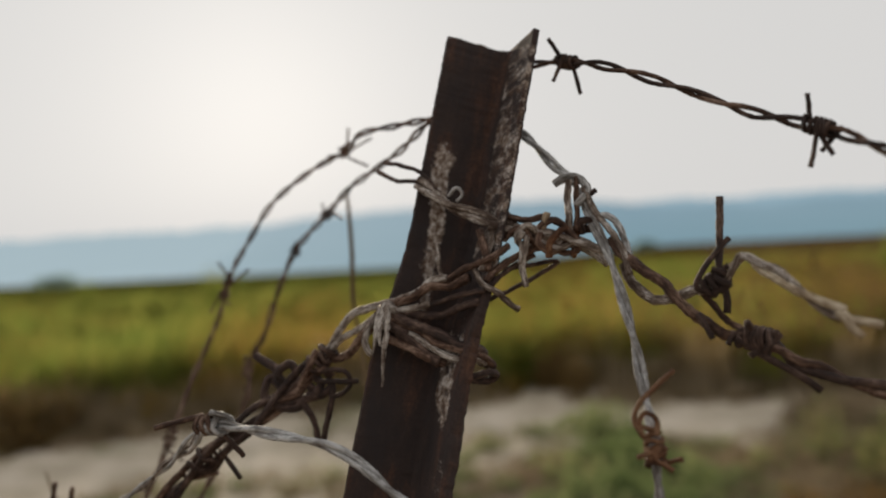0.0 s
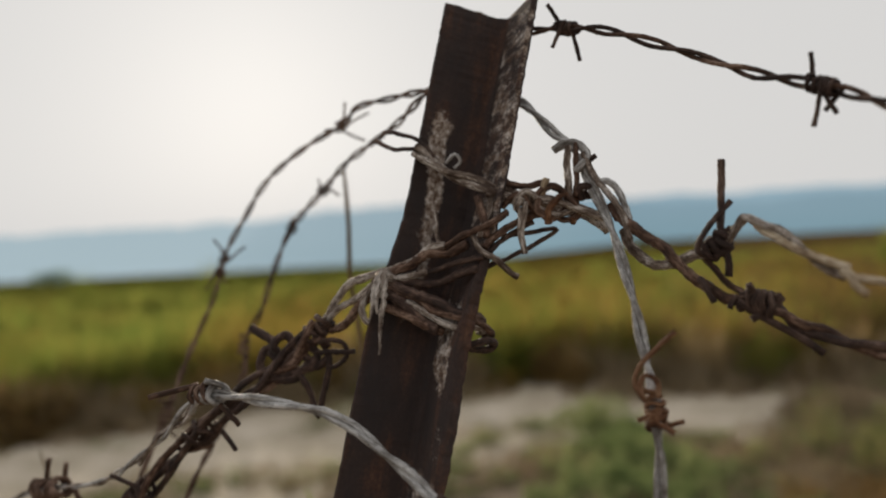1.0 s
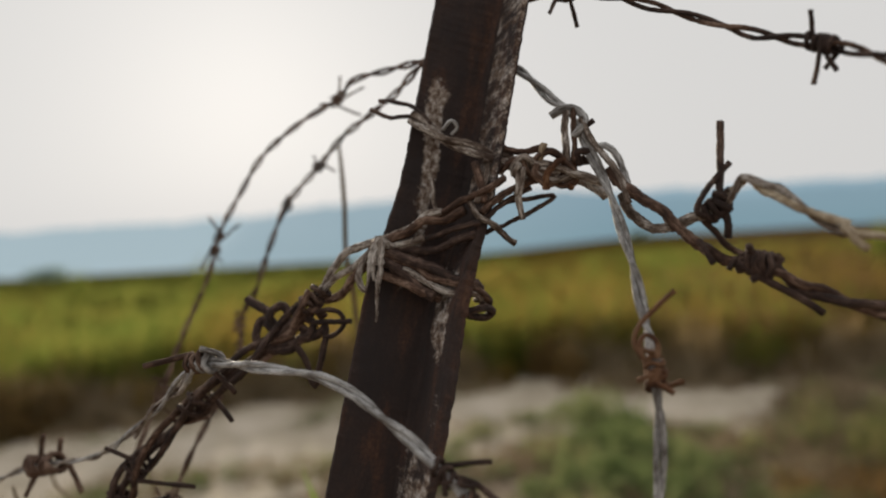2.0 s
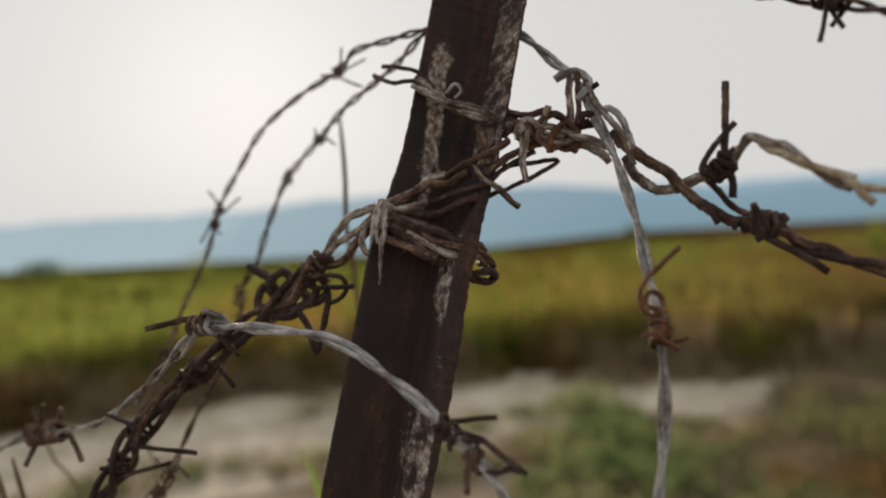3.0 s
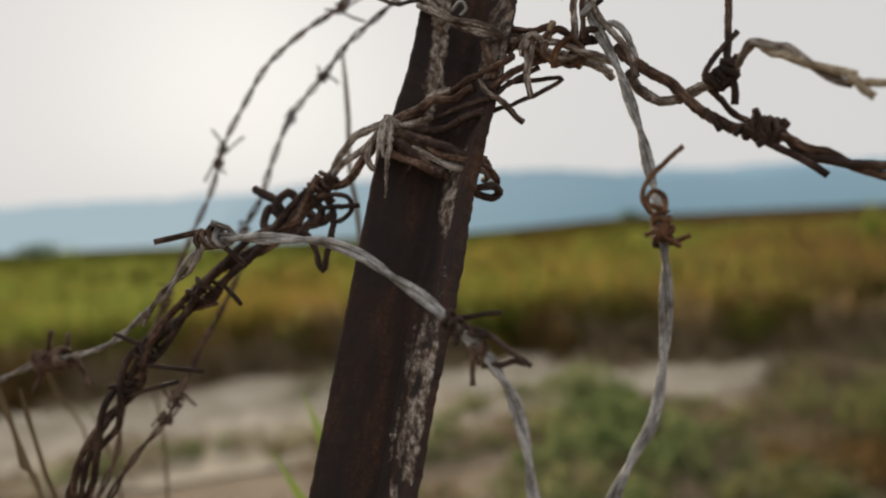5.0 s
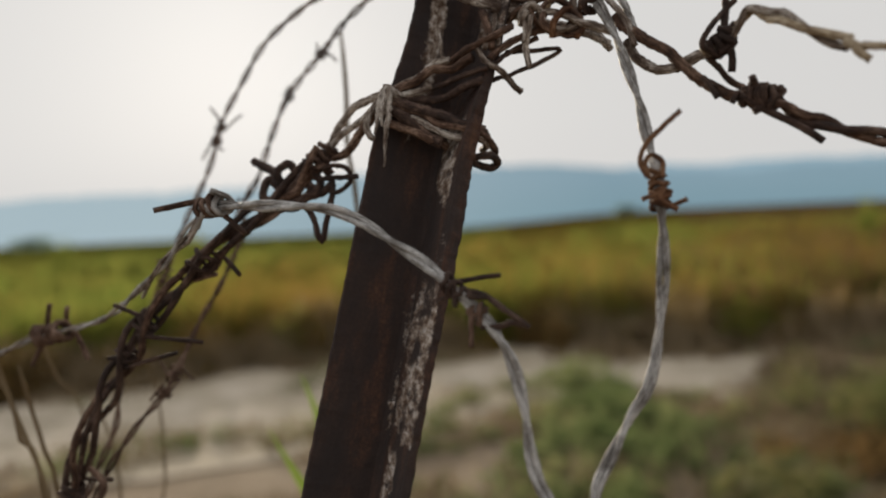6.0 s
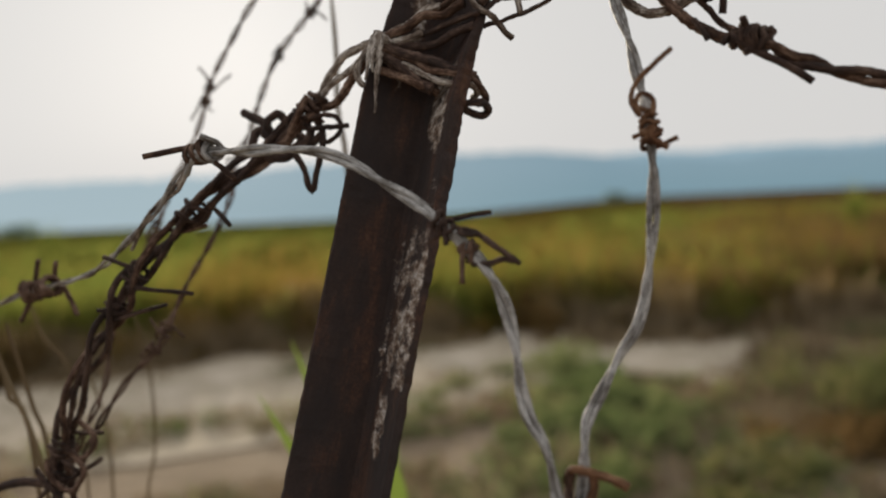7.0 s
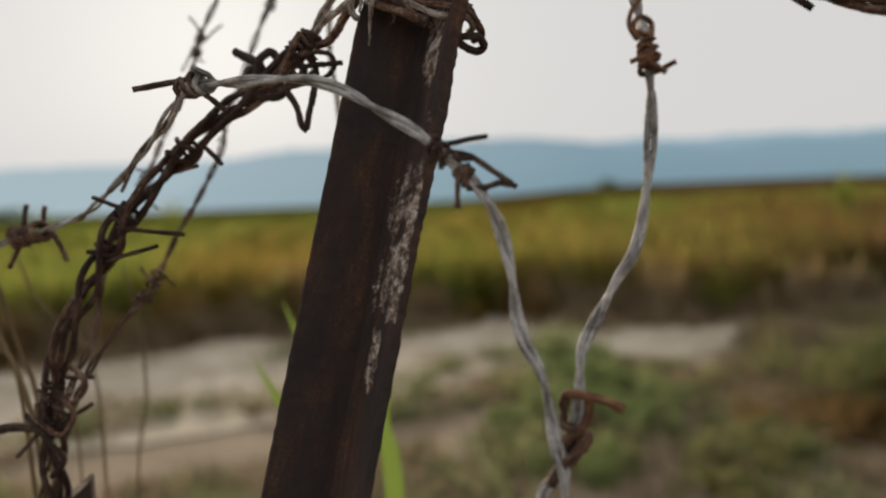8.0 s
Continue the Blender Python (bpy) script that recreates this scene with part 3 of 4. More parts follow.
top_line = laid([(38, 309, 126), (49, 306, 126), (56, 302, 125), (69, 285, 118), (90, 268, 105), (108, 251, 92), (123, 234, 83), (131, 215, 73), (138, 190, 62), (150, 140, 40)])
top = thing("barbed_wire", "taut rusty twisted barbed wire tied to the post's top", "barbed wire", group="fence wires")
strands(top, top_line, DARK, offset=0.0011, pitch=0.036, radius=0.00085, slack=0.5, other=RUST)
barb(top, top_line, (56, 302, 125), [(49, 300, 134), (62, 304, 112)], DARK)
barb(top, top_line, (58, 300, 124), [(50, 299, 117), (60, 305, 127)], DARK, 2.6)
barb(top, top_line, (121, 236, 86), [(120, 236, 94), (118, 233, 71)], DARK, 2.4, radius=0.0008)
barb(top, top_line, (124, 232, 84), [(124, 231, 74), (123, 236, 76)], DARK, 2.6, radius=0.0008)

outer_line = laid([(12, 340, 112), (0, 350, 114), (-17, 367, 115), (-36, 384, 115), (-46, 401, 110), (-69, 411, 100), (-92, 422, 85), (-108, 432, 66), (-123, 442, 46), (-131, 440, 20), (-143, 430, -10), (-149, 410, -38), (-161, 380, -84), (-163, 370, -110), (-171, 358, -134), (-180, 350, -165), (-186, 345, -215)])
outer = thing("barbed_wire", "thin slack barbed wire arching behind the post", "barbed wire", group="fence wires")
strands(outer, outer_line, RUST, offset=0.0009, pitch=0.034, radius=0.00075, slack=0.4)
barb(outer, outer_line, (-46, 401, 110), [(-44, 400, 121), (-35, 400, 101)], RUST, 2.6, wide=0.006, radius=0.00062)
barb(outer, outer_line, (-48, 401, 109), [(-55, 395, 106), (-33, 405, 116)], RUST, 2.2, radius=0.00062)
barb(outer, outer_line, (-124, 442, 44), [(-129, 440, 55), (-111, 440, 50)], RUST, 2.6, wide=0.007, radius=0.00062)
barb(outer, outer_line, (-127, 441, 36), [(-136, 445, 26), (-122, 440, 30)], RUST, 2.4, radius=0.00062)
barb(outer, outer_line, (-149, 410, -38), [(-153, 408, -30), (-143, 410, -52)], RUST, 3.2, coil=0.003, wide=0.012, radius=0.00062)

inner_line = laid([(12, 340, 113), (-1, 350, 112), (-14, 367, 104), (-31, 385, 96), (-45, 402, 90), (-61, 420, 78), (-83, 437, 59), (-94, 435, 35), (-101, 430, 13), (-109, 425, -2), (-108, 416, -18), (-116, 400, -43), (-126, 388, -64), (-137, 372, -92), (-150, 360, -109), (-164, 350, -135), (-174, 345, -173), (-178, 342, -215)])
inner = thing("barbed_wire", "thin rusty barbed wire hanging down behind the post", "barbed wire", group="fence wires")
strands(inner, inner_line, RUST, offset=0.0010, pitch=0.032, radius=0.00075, slack=0.4)
barb(inner, inner_line, (-62, 421, 78), [(-54, 428, 75), (-64, 422, 84)], RUST, 2.2, radius=0.00062)
barb(inner, inner_line, (-83, 437, 59), [(-82, 437, 65), (-87, 436, 52)], RUST, 2.4, radius=0.00062)
barb(inner, inner_line, (-109, 424, -4), [(-104, 424, 6), (-112, 420, -17)], RUST, 3.0, coil=0.003, wide=0.012, radius=0.00062)
barb(inner, inner_line, (-135, 376, -86), [(-125, 375, -89), (-143, 380, -80)], RUST, 3.0, coil=0.003, wide=0.008, radius=0.00062)
barb(inner, inner_line, (-139, 370, -94), [(-146, 372, -98), (-130, 370, -88)], RUST, 2.4, coil=0.003, radius=0.00062)

bundle_line = laid([(-47, 311, 13), (-53, 312, 7), (-63, 316, -2), (-80, 312, -15), (-95, 315, -25), (-110, 320, -38), (-128, 324, -56), (-142, 328, -76), (-150, 331, -88), (-162, 334, -108), (-169, 337, -129), (-172, 340, -150), (-173, 343, -174), (-174, 346, -215)])
bundle = thing("barbed_wire_bundle", "dark rusted barbed wires twisted loosely into one rope", "barbed wire")
strands(bundle, bundle_line, DARK, 3, 0.0037, 0.085, 0.0015, 0.7, 0.6, other=RUST)
bm = bmesh.new()
tube(bm, twisted(bundle_line, 0.0011, 0.05, 1.2, 0.5), 0.0013, 10, 0.15)
part("strand", bm, DARK, bundle)
for at, ends, wraps, wide, coil in (
    ((-48, 310, 11), [(-52, 310, 4), (-43, 309, 13)], 3.6, 0.012, 0.0034),
    ((-98, 316, -29), [(-83, 309, -35), (-106, 317, -31)], 1.6, 0.010, 0.0046),
    ((-127, 324, -55), [(-140, 322, -46), (-102, 318, -63)], 3.0, 0.009, 0.0042),
    ((-136, 326, -69), [(-144, 323, -69), (-114, 321, -67)], 3.0, 0.006, 0.0042),
    ((-168, 337, -130), [(-150, 334, -124), (-160, 332, -140)], 3.4, 0.010, 0.0044),
    ((-171, 339, -146), [(-186, 336, -158), (-152, 336, -136)], 3.2, 0.009, 0.0044),
):
    barb(bundle, bundle_line, at, ends, DARK, wraps, coil, wide, 0.00095)
for points, material, radius in (
    ([(-57, 312, -6), (-53, 310, -13), (-49, 309, -23), (-47, 309, -15), (-44, 309, -4), (-44, 309, 3)], DARK, 0.0013),
    ([(-48, 309, 6), (-42, 307, 7), (-37, 306, 5), (-36, 306, 1), (-40, 307, -3), (-45, 309, -4)], DARK, 0.0010),
    ([(-49, 310, 2), (-41, 307, 2), (-32, 305, 2)], DARK, 0.0011),
    ([(-79, 326, 12), (-74, 324, 9), (-67, 320, 5)], DARK, 0.0019),
    ([(-65, 316, 1), (-67, 315, 5), (-65, 315, 8), (-62, 315, 9), (-60, 315, 6), (-61, 316, 2), (-65, 317, -1)], DARK, 0.0016),
    ([(-73, 318, -9), (-74, 319, -2), (-72, 320, 3), (-68, 319, 3), (-67, 317, -3), (-69, 316, -8)], DARK, 0.0018),
    ([(-67, 316, -6), (-60, 313, -3), (-55, 312, 2), (-51, 311, 6), (-47, 310, 7), (-44, 311, 3)], RUST, 0.0019),
    ([(-72, 317, -6), (-67, 315, -9), (-59, 313, -9), (-55, 312, -5), (-48, 311, -3), (-44, 310, 0)], DARK, 0.0018),
    ([(-64, 315, -4), (-59, 313, 1), (-54, 312, 4), (-49, 311, 2), (-51, 311, -3), (-57, 312, -5)], DARK, 0.0017),
    ([(-80, 312, -16), (-85, 313, -20), (-91, 315, -27), (-95, 317, -33), (-102, 319, -35), (-105, 320, -31)], DARK, 0.0011),
    ([(-70, 318, 2), (-64, 316, -2), (-58, 314, 1), (-53, 313, -2), (-60, 314, -7), (-69, 317, -6)], DARK, 0.0018),
    ([(-101, 319, -29), (-97, 317, -33), (-93, 315, -29), (-96, 316, -26), (-100, 318, -28)], DARK, 0.0010),
    ([(-112, 322, -36), (-106, 320, -37), (-94, 318, -35)], RUST, 0.0010),
):
    loose(bundle, points, material, radius)

loose(bundle, [(-160, 334, -118), (-153, 333, -126), (-158, 332, -134), (-167, 334, -130), (-165, 335, -122)], RUST, 0.0013)
loose(bundle, [(-168, 334, -128), (-158, 331, -138), (-163, 331, -148), (-173, 334, -144), (-176, 336, -134)], RUST, 0.0013)
loose(bundle, [(-182, 338, -140), (-172, 334, -150), (-164, 333, -160), (-172, 336, -168)], DARK, 0.0013)
loose(bundle, [(-222, 346, -158), (-205, 344, -150), (-188, 341, -146), (-176, 339, -148)], DARK, 0.0020)

silver_far = laid([(-283, 400, -86), (-243, 385, -77), (-220, 375, -72), (-199, 367, -64), (-189, 363, -62), (-160, 345, -56), (-146, 335, -51), (-128, 320, -40), (-110, 305, -27), (-95, 292, -14), (-86, 285, -9)])
silver_line = laid([(-92, 288, -10), (-84, 283, -8), (-71, 276, -9), (-54, 265, -10), (-39, 258, -12), (-27, 252, -17), (-17, 245, -24), (-8, 238, -30), (-1, 232, -36), (8, 228, -45), (13, 226, -51), (18, 225, -61), (21, 224, -75), (22, 223, -87), (24, 221, -96), (28, 219, -104), (30, 217, -114), (31, 214, -124), (33, 212, -135), (30, 211, -150), (26, 210, -180)])
silver = thing("barbed_wire", "slack weathered grey zinc barbed wire curving before the post", "barbed wire", group="fence wires")
strands(silver, silver_far, PALE, offset=0.0008, pitch=0.040, radius=0.00078, slack=0.6, other=GREY)
strands(silver, silver_line, GREY, offset=0.00100, pitch=0.056, radius=0.00110, slack=0.2)
barb(silver, silver_line, (-86, 284, -8), [(-107, 284, -9), (-72, 277, -19)], RUST, 2.6, 0.0036, 0.009, 0.0011)
barb(silver, silver_line, (-82, 282, -8), [(-93, 288, -16), (-84, 278, -3)], GREY, 1.7, 0.0034, 0.006, 0.0011)
barb(silver, silver_far, (-192, 364, -63), [(-187, 362, -48), (-199, 366, -77)], RUST, 3.2, 0.0042, 0.010, 0.0012)
barb(silver, silver_far, (-180, 358, -61), [(-176, 356, -49), (-168, 357, -74)], RUST, 3.0, 0.0042, 0.008, 0.0012)
barb(silver, silver_line, (0, 231, -38), [(16, 228, -35), (-3, 229, -43)], DARK, 2.2)
barb(silver, silver_line, (3, 230, -41), [(2, 227, -44), (11, 226, -41)], DARK, 2.0)
loose(silver, [(5, 229, -39), (11, 227, -41), (18, 224, -46), (24, 222, -51)], DARK)
loose(silver, [(9, 226, -50), (14, 225, -50), (19, 224, -49), (22, 223, -50)], DARK)
barb(silver, silver_line, (8, 227, -46), [(6, 225, -56), (11, 225, -44)], RUST, 2.6, 0.0025, 0.005)
loose(silver, [(-84, 284, -8), (-89, 286, -9), (-91, 286, -11), (-94, 290, -17), (-99, 296, -21), (-106, 303, -24), (-118, 315, -31), (-130, 328, -44)], PALE, name="loose_strand")

elbow_line = laid([(33, 318, 101), (38, 312, 99), (43, 304, 92), (49, 293, 82), (54, 287, 76), (59, 280, 61), (63, 272, 47), (65, 264, 34), (66, 252, 18), (66, 243, 4), (66, 234, -8), (66, 232, -18), (66, 231, -30), (64, 230, -50), (60, 229, -69), (53, 228, -80), (46, 225, -91), (41, 222, -99), (39, 218, -110), (38, 217, -118), (35, 217, -127), (31, 216, -135), (26, 215, -143), (19, 212, -180)])
elbow = thing("barbed_wire", "weathered grey barbed wire hanging from a kinked tie", "barbed wire", group="fence wires")
strands(elbow, elbow_line, GREY, offset=0.00095, pitch=0.056, radius=0.00106, slack=0.3, phase=0.8)
barb(elbow, elbow_line, (65, 231, -10), [(62, 231, -5), (70, 228, -18)], ORANGE, 3.2, 0.0026, 0.007)
barb(elbow, elbow_line, (65, 230, -14), [(60, 231, -14), (73, 229, -15)], ORANGE, 2.6, 0.0026, 0.005)
loose(elbow, [(72, 229, 12), (66, 229, 7), (61, 230, 2), (60, 231, -3), (62, 230, -8)], ORANGE, 0.0008)
loose(elbow, [(62, 229, -8), (61, 230, -4), (63, 231, -1), (66, 230, -3), (66, 229, -8)], ORANGE, 0.0008)
loose(elbow, [(34, 219, -115), (35, 217, -111), (37, 214, -110), (42, 212, -111), (46, 210, -112), (50, 209, -114)], ORANGE, 0.0013)
loose(elbow, [(35, 217, -112), (34, 218, -117), (34, 214, -119), (38, 213, -120), (41, 216, -123), (40, 219, -127), (35, 217, -127), (34, 213, -122), (37, 212, -120)], RUST, 0.0013)
loose(elbow, [(41, 217, -112), (41, 215, -117), (37, 213, -121), (34, 216, -124), (38, 219, -126), (41, 215, -122), (38, 213, -127)], ORANGE, 0.0013)
loose(elbow, [(40, 214, -122), (37, 213, -126), (33, 213, -130), (29, 214, -136)], RUST, 0.0015)
loose(elbow, [(39, 216, -124), (36, 215, -128), (33, 215, -132)], DARK, 0.0020)
loose(elbow, [(47, 287, 75), (51, 286, 77), (55, 285, 77), (58, 283, 74), (58, 281, 70), (53, 282, 66)], GREY, 0.0016, "kink")
loose(elbow, [(52, 284, 76), (51, 282, 70), (51, 281, 62), (51, 280, 55)], PALE, 0.0014, "kink")
loose(elbow, [(55, 284, 77), (54, 282, 70), (54, 281, 62), (53, 280, 56)], RUST, 0.0010, "kink")
loose(elbow, [(56, 283, 68), (59, 281, 70), (62, 279, 72)], DARK, 0.0010, "kink")

loose(elbow, [(57, 282, 73), (62, 276, 60), (67, 270, 50), (69, 266, 40)], PALE, 0.0012, "strand")

rusty_line = laid([(65, 276, 53), (70, 268, 43), (77, 264, 35), (83, 259, 31), (91, 254, 25), (96, 251, 21), (100, 250, 19), (104, 247, 18), (110, 245, 15), (115, 243, 10), (121, 241, 8), (127, 239, 5), (134, 237, 3), (146, 234, -1), (180, 222, -15)])
rusty = thing("barbed_wire", "heavy brown rusted barbed wire running from the tangle", "barbed wire", group="fence wires")
loose(rusty, [(65, 276, 53), (67, 272, 48), (70, 268, 45), (74, 265, 41), (79, 262, 37), (82, 258, 32), (86, 256, 27), (91, 254, 23), (95, 251, 20), (101, 249, 18)], RUST, 0.0019, "strand")
loose(rusty, [(69, 275, 44), (70, 272, 38), (73, 268, 34), (77, 264, 31), (83, 261, 32), (88, 257, 34), (91, 254, 34), (94, 251, 37)], PALE, 0.0019, "strand")
loose(rusty, [(90, 255, 33), (93, 253, 29), (96, 252, 25), (99, 250, 22), (103, 248, 19)], RUST, 0.0011, "strand")
strands(rusty, laid([(99, 250, 19), (104, 247, 18), (110, 245, 15), (115, 243, 10), (121, 241, 8), (127, 239, 5), (134, 237, 3), (146, 234, -1), (180, 222, -15)]), DARK, offset=0.0014, pitch=0.042, radius=0.00150, slack=0.35, phase=0.4, other=RUST)
barb(rusty, rusty_line, (102, 248, 18), [(120, 239, 2), (100, 244, 24)], DARK, 2.4, 0.0034, 0.007, 0.0012)
barb(rusty, rusty_line, (106, 246, 17), [(109, 243, 20), (101, 245, 13)], DARK, 2.2, 0.0036, 0.006, 0.0012)
loose(rusty, [(88, 254, 26), (89, 251, 23), (91, 249, 18)], DARK, 0.0010)
loose(rusty, [(98, 249, 20), (96, 248, 18), (95, 248, 16)], DARK, 0.0010)
loose(rusty, [(60, 280, 60), (63, 277, 62), (67, 275, 59), (69, 272, 52), (70, 269, 45)], GREY, 0.0013, "strand")

tan_line = laid([(88, 254, 34), (93, 252, 36), (96, 249, 39), (98, 246, 42), (100, 244, 45), (101, 241, 44), (103, 236, 41), (105, 231, 39), (109, 226, 34), (113, 221, 30), (117, 216, 27)])
pale_wire = thing("barbed_wire", "pale tan twisted barbed wire bent over at a knot", "barbed wire", group="fence wires")
strands(pale_wire, tan_line, TAN, offset=0.00115, pitch=0.044, radius=0.00125, slack=0.3, other=PALE)
for tip in ([(116, 217, 28), (118, 214, 26), (122, 211, 25), (125, 209, 24)], [(116, 217, 27), (117, 214, 26), (118, 212, 23), (120, 211, 21)]):
    loose(pale_wire, tip, TAN, 0.0012, "cut_end")
barb(pale_wire, tan_line, (93, 252, 36), [(97, 248, 42), (92, 250, 33)], DARK, 2.6, 0.0032, 0.008, 0.0012)
loose(pale_wire, [(98, 256, 65), (97, 255, 57), (96, 253, 48), (95, 252, 43), (95, 249, 36), (96, 249, 31), (96, 250, 26)], DARK, 0.00125)
loose(pale_wire, [(99, 253, 51), (94, 252, 46), (89, 250, 41), (86, 249, 36), (88, 250, 34), (92, 252, 34)], DARK, 0.0010)
loose(pale_wire, [(92, 250, 41), (96, 248, 39), (97, 252, 35), (92, 255, 33), (90, 252, 37), (94, 249, 40)], DARK, 0.0012)


# ---- ties round the post and the tangle beside it ----
tie_set = thing("tie_wire", "old pale and rusty wires wound round the post", "tie wire")
for points, material, radius in (
    ([(-46, 312, 14), (-41, 309, 20), (-36, 306, 27), (-28, 300, 31), (-19, 294, 33), (-14, 291, 34), (-7, 288, 37), (0, 286, 41), (6, 284, 42)], PALE, 0.0016),
    ([(-2, 287, 39), (8, 283, 43), (15, 279, 46), (22, 277, 49), (29, 281, 53)], RUST, 0.0013),
    ([(-47, 313, 12), (-43, 310, 16), (-37, 307, 20), (-30, 301, 24), (-24, 295, 28), (-19, 291, 30), (-10, 288, 31), (-1, 285, 33)], PALE, 0.0014),
    ([(-6, 287, 32), (2, 284, 33), (7, 282, 35), (14, 278, 36), (19, 275, 37)], DARK, 0.0011),
    ([(-49, 313, 11), (-41, 311, 11), (-35, 307, 14), (-31, 302, 19), (-26, 297, 24), (-22, 292, 29), (-17, 290, 32), (-10, 289, 35), (-2, 286, 39), (6, 284, 39), (14, 279, 42)], RUST, 0.0018),
    ([(-20, 289, 29), (-13, 287, 26), (-5, 284, 22), (0, 281, 18), (8, 277, 16), (14, 277, 14), (19, 284, 10), (21, 290, 8), (18, 297, 7)], RUST, 0.0014),
    ([(-19, 288, 20), (-13, 286, 18), (-7, 283, 15), (-2, 282, 12), (3, 284, 10)], RUST, 0.0016),
    ([(-21, 289, 25), (-12, 286, 22), (-4, 283, 18), (2, 280, 14), (8, 277, 12), (13, 277, 12), (17, 283, 10), (16, 290, 9)], PALE, 0.0013),
    ([(-21, 290, 27), (-14, 287, 23), (-8, 285, 18), (-3, 283, 13), (1, 281, 11)], DARK, 0.0022),
    ([(11, 280, 5), (16, 281, 6), (20, 286, 6), (22, 291, 4), (19, 291, 2), (14, 286, 3), (11, 280, 5)], DARK, 0.0015),
    ([(-17, 289, 29), (-8, 285, 25), (2, 281, 21), (8, 278, 17), (14, 278, 16), (17, 285, 13)], DARK, 0.0020),
    ([(-18, 291, 30), (-8, 288, 29), (2, 285, 28), (10, 280, 31), (17, 277, 33)], DARK, 0.0016),
    ([(2, 292, 55), (2, 290, 51), (2, 288, 45), (4, 286, 41)], PALE, 0.0008),
    ([(26, 284, 44), (35, 288, 45), (46, 292, 46), (47, 293, 45), (39, 290, 41), (30, 286, 37), (20, 281, 33)], DARK, 0.0009),
    ([(15, 280, 45), (18, 277, 39), (24, 278, 35), (28, 281, 31), (31, 283, 29)], PALE, 0.0012),
    ([(-23, 291, 29), (-26, 289, 24), (-27, 288, 20), (-26, 287, 16), (-24, 287, 14)], PALE, 0.0012),
):
    loose(tie_set, points, material, radius, "strand")
for points, radius in (
    ([(-16, 289, 32), (-19, 286, 33), (-21, 284, 30), (-22, 282, 25), (-23, 281, 19), (-24, 281, 15)], 0.0015),
    ([(-14, 289, 30), (-18, 285, 32), (-18, 283, 28), (-19, 281, 20), (-20, 280, 12), (-21, 280, 3)], 0.0016),
    ([(-16, 289, 31), (-19, 285, 31), (-20, 283, 28), (-21, 281, 22), (-21, 281, 17)], 0.0017),
):
    loose(tie_set, points, PALE, radius, "strand", ragged=True)

upper = thing("tie_wire", "pale weathered doubled wire slung across the post", "tie wire")
upper_line = laid([(-5, 300, 80), (1, 296, 75), (8, 292, 69), (17, 288, 65), (27, 285, 60), (42, 292, 55), (57, 290, 52), (65, 284, 44)])
strands(upper, upper_line, PALE, 2, 0.0013, 0.06, 0.0015, 0.6, 1.0)
loose(upper, [(-18, 315, 90), (-12, 309, 88), (-3, 301, 83), (3, 295, 75)], DARK)
loose(upper, [(-22, 317, 87), (-14, 310, 82), (-9, 303, 81), (-4, 299, 80)], DARK)
loose(upper, [(7, 291, 73), (10, 289, 76), (12, 289, 73), (9, 290, 70)], GREY, 0.0007)
loose(upper, [(18, 284, 59), (19, 281, 54), (20, 279, 48), (20, 277, 43)], RUST, 0.0015)
loose(upper, [(23, 286, 60), (22, 282, 54), (19, 279, 48), (17, 277, 43)], PALE, 0.0012)

tangle = thing("wire_tangle", "knot of rusty barbed wire ends beside the post", "barbed wire")
for points, material, radius in (
    ([(21, 284, 60), (26, 285, 59), (31, 285, 57), (37, 284, 56), (41, 283, 53), (47, 282, 51), (55, 281, 53), (63, 278, 49)], PALE, 0.0013),
    ([(28, 286, 62), (33, 284, 59), (37, 281, 59), (43, 280, 57), (49, 279, 55), (56, 279, 52), (64, 277, 48)], PALE, 0.0014),
    ([(39, 283, 56), (40, 280, 59), (44, 279, 61), (49, 280, 59), (51, 283, 55), (48, 284, 51), (43, 281, 50), (39, 279, 53), (41, 281, 58)], RUST, 0.0014),
    ([(43, 281, 48), (43, 279, 52), (46, 278, 56), (50, 280, 58), (54, 283, 56), (53, 284, 51), (52, 281, 48)], ORANGE, 0.0013),
    ([(32, 285, 54), (32, 281, 57), (35, 279, 60), (38, 281, 58), (38, 284, 54), (35, 283, 52), (32, 280, 54), (34, 279, 58)], PALE, 0.0012),
    ([(27, 286, 55), (30, 282, 58), (34, 280, 59), (36, 281, 56), (39, 283, 52)], RUST, 0.0012),
    ([(56, 282, 56), (55, 280, 60), (57, 279, 61), (60, 281, 59), (58, 283, 57), (56, 282, 60)], DARK, 0.0014),
    ([(43, 279, 64), (42, 279, 61), (41, 280, 58)], TAN, 0.0013),
    ([(27, 286, 64), (35, 283, 62), (43, 280, 63)], RUST, 0.0012),
    ([(27, 290, 67), (29, 287, 64), (32, 284, 60)], DARK, 0.0010),
    ([(35, 280, 56), (34, 279, 50), (33, 280, 44), (34, 281, 37)], PALE, 0.0012),
    ([(33, 280, 54), (33, 279, 48), (32, 280, 46)], PALE, 0.0012),
    ([(41, 284, 52), (35, 283, 50), (28, 281, 47), (22, 279, 43), (19, 277, 40)], RUST, 0.0014),
    ([(38, 285, 49), (32, 284, 46), (25, 281, 42), (21, 278, 38)], DARK, 0.0010),
    ([(48, 282, 59), (52, 279, 56), (54, 281, 51), (49, 284, 49), (45, 283, 53)], RUST, 0.0013),
):
    loose(tangle, points, material, radius)

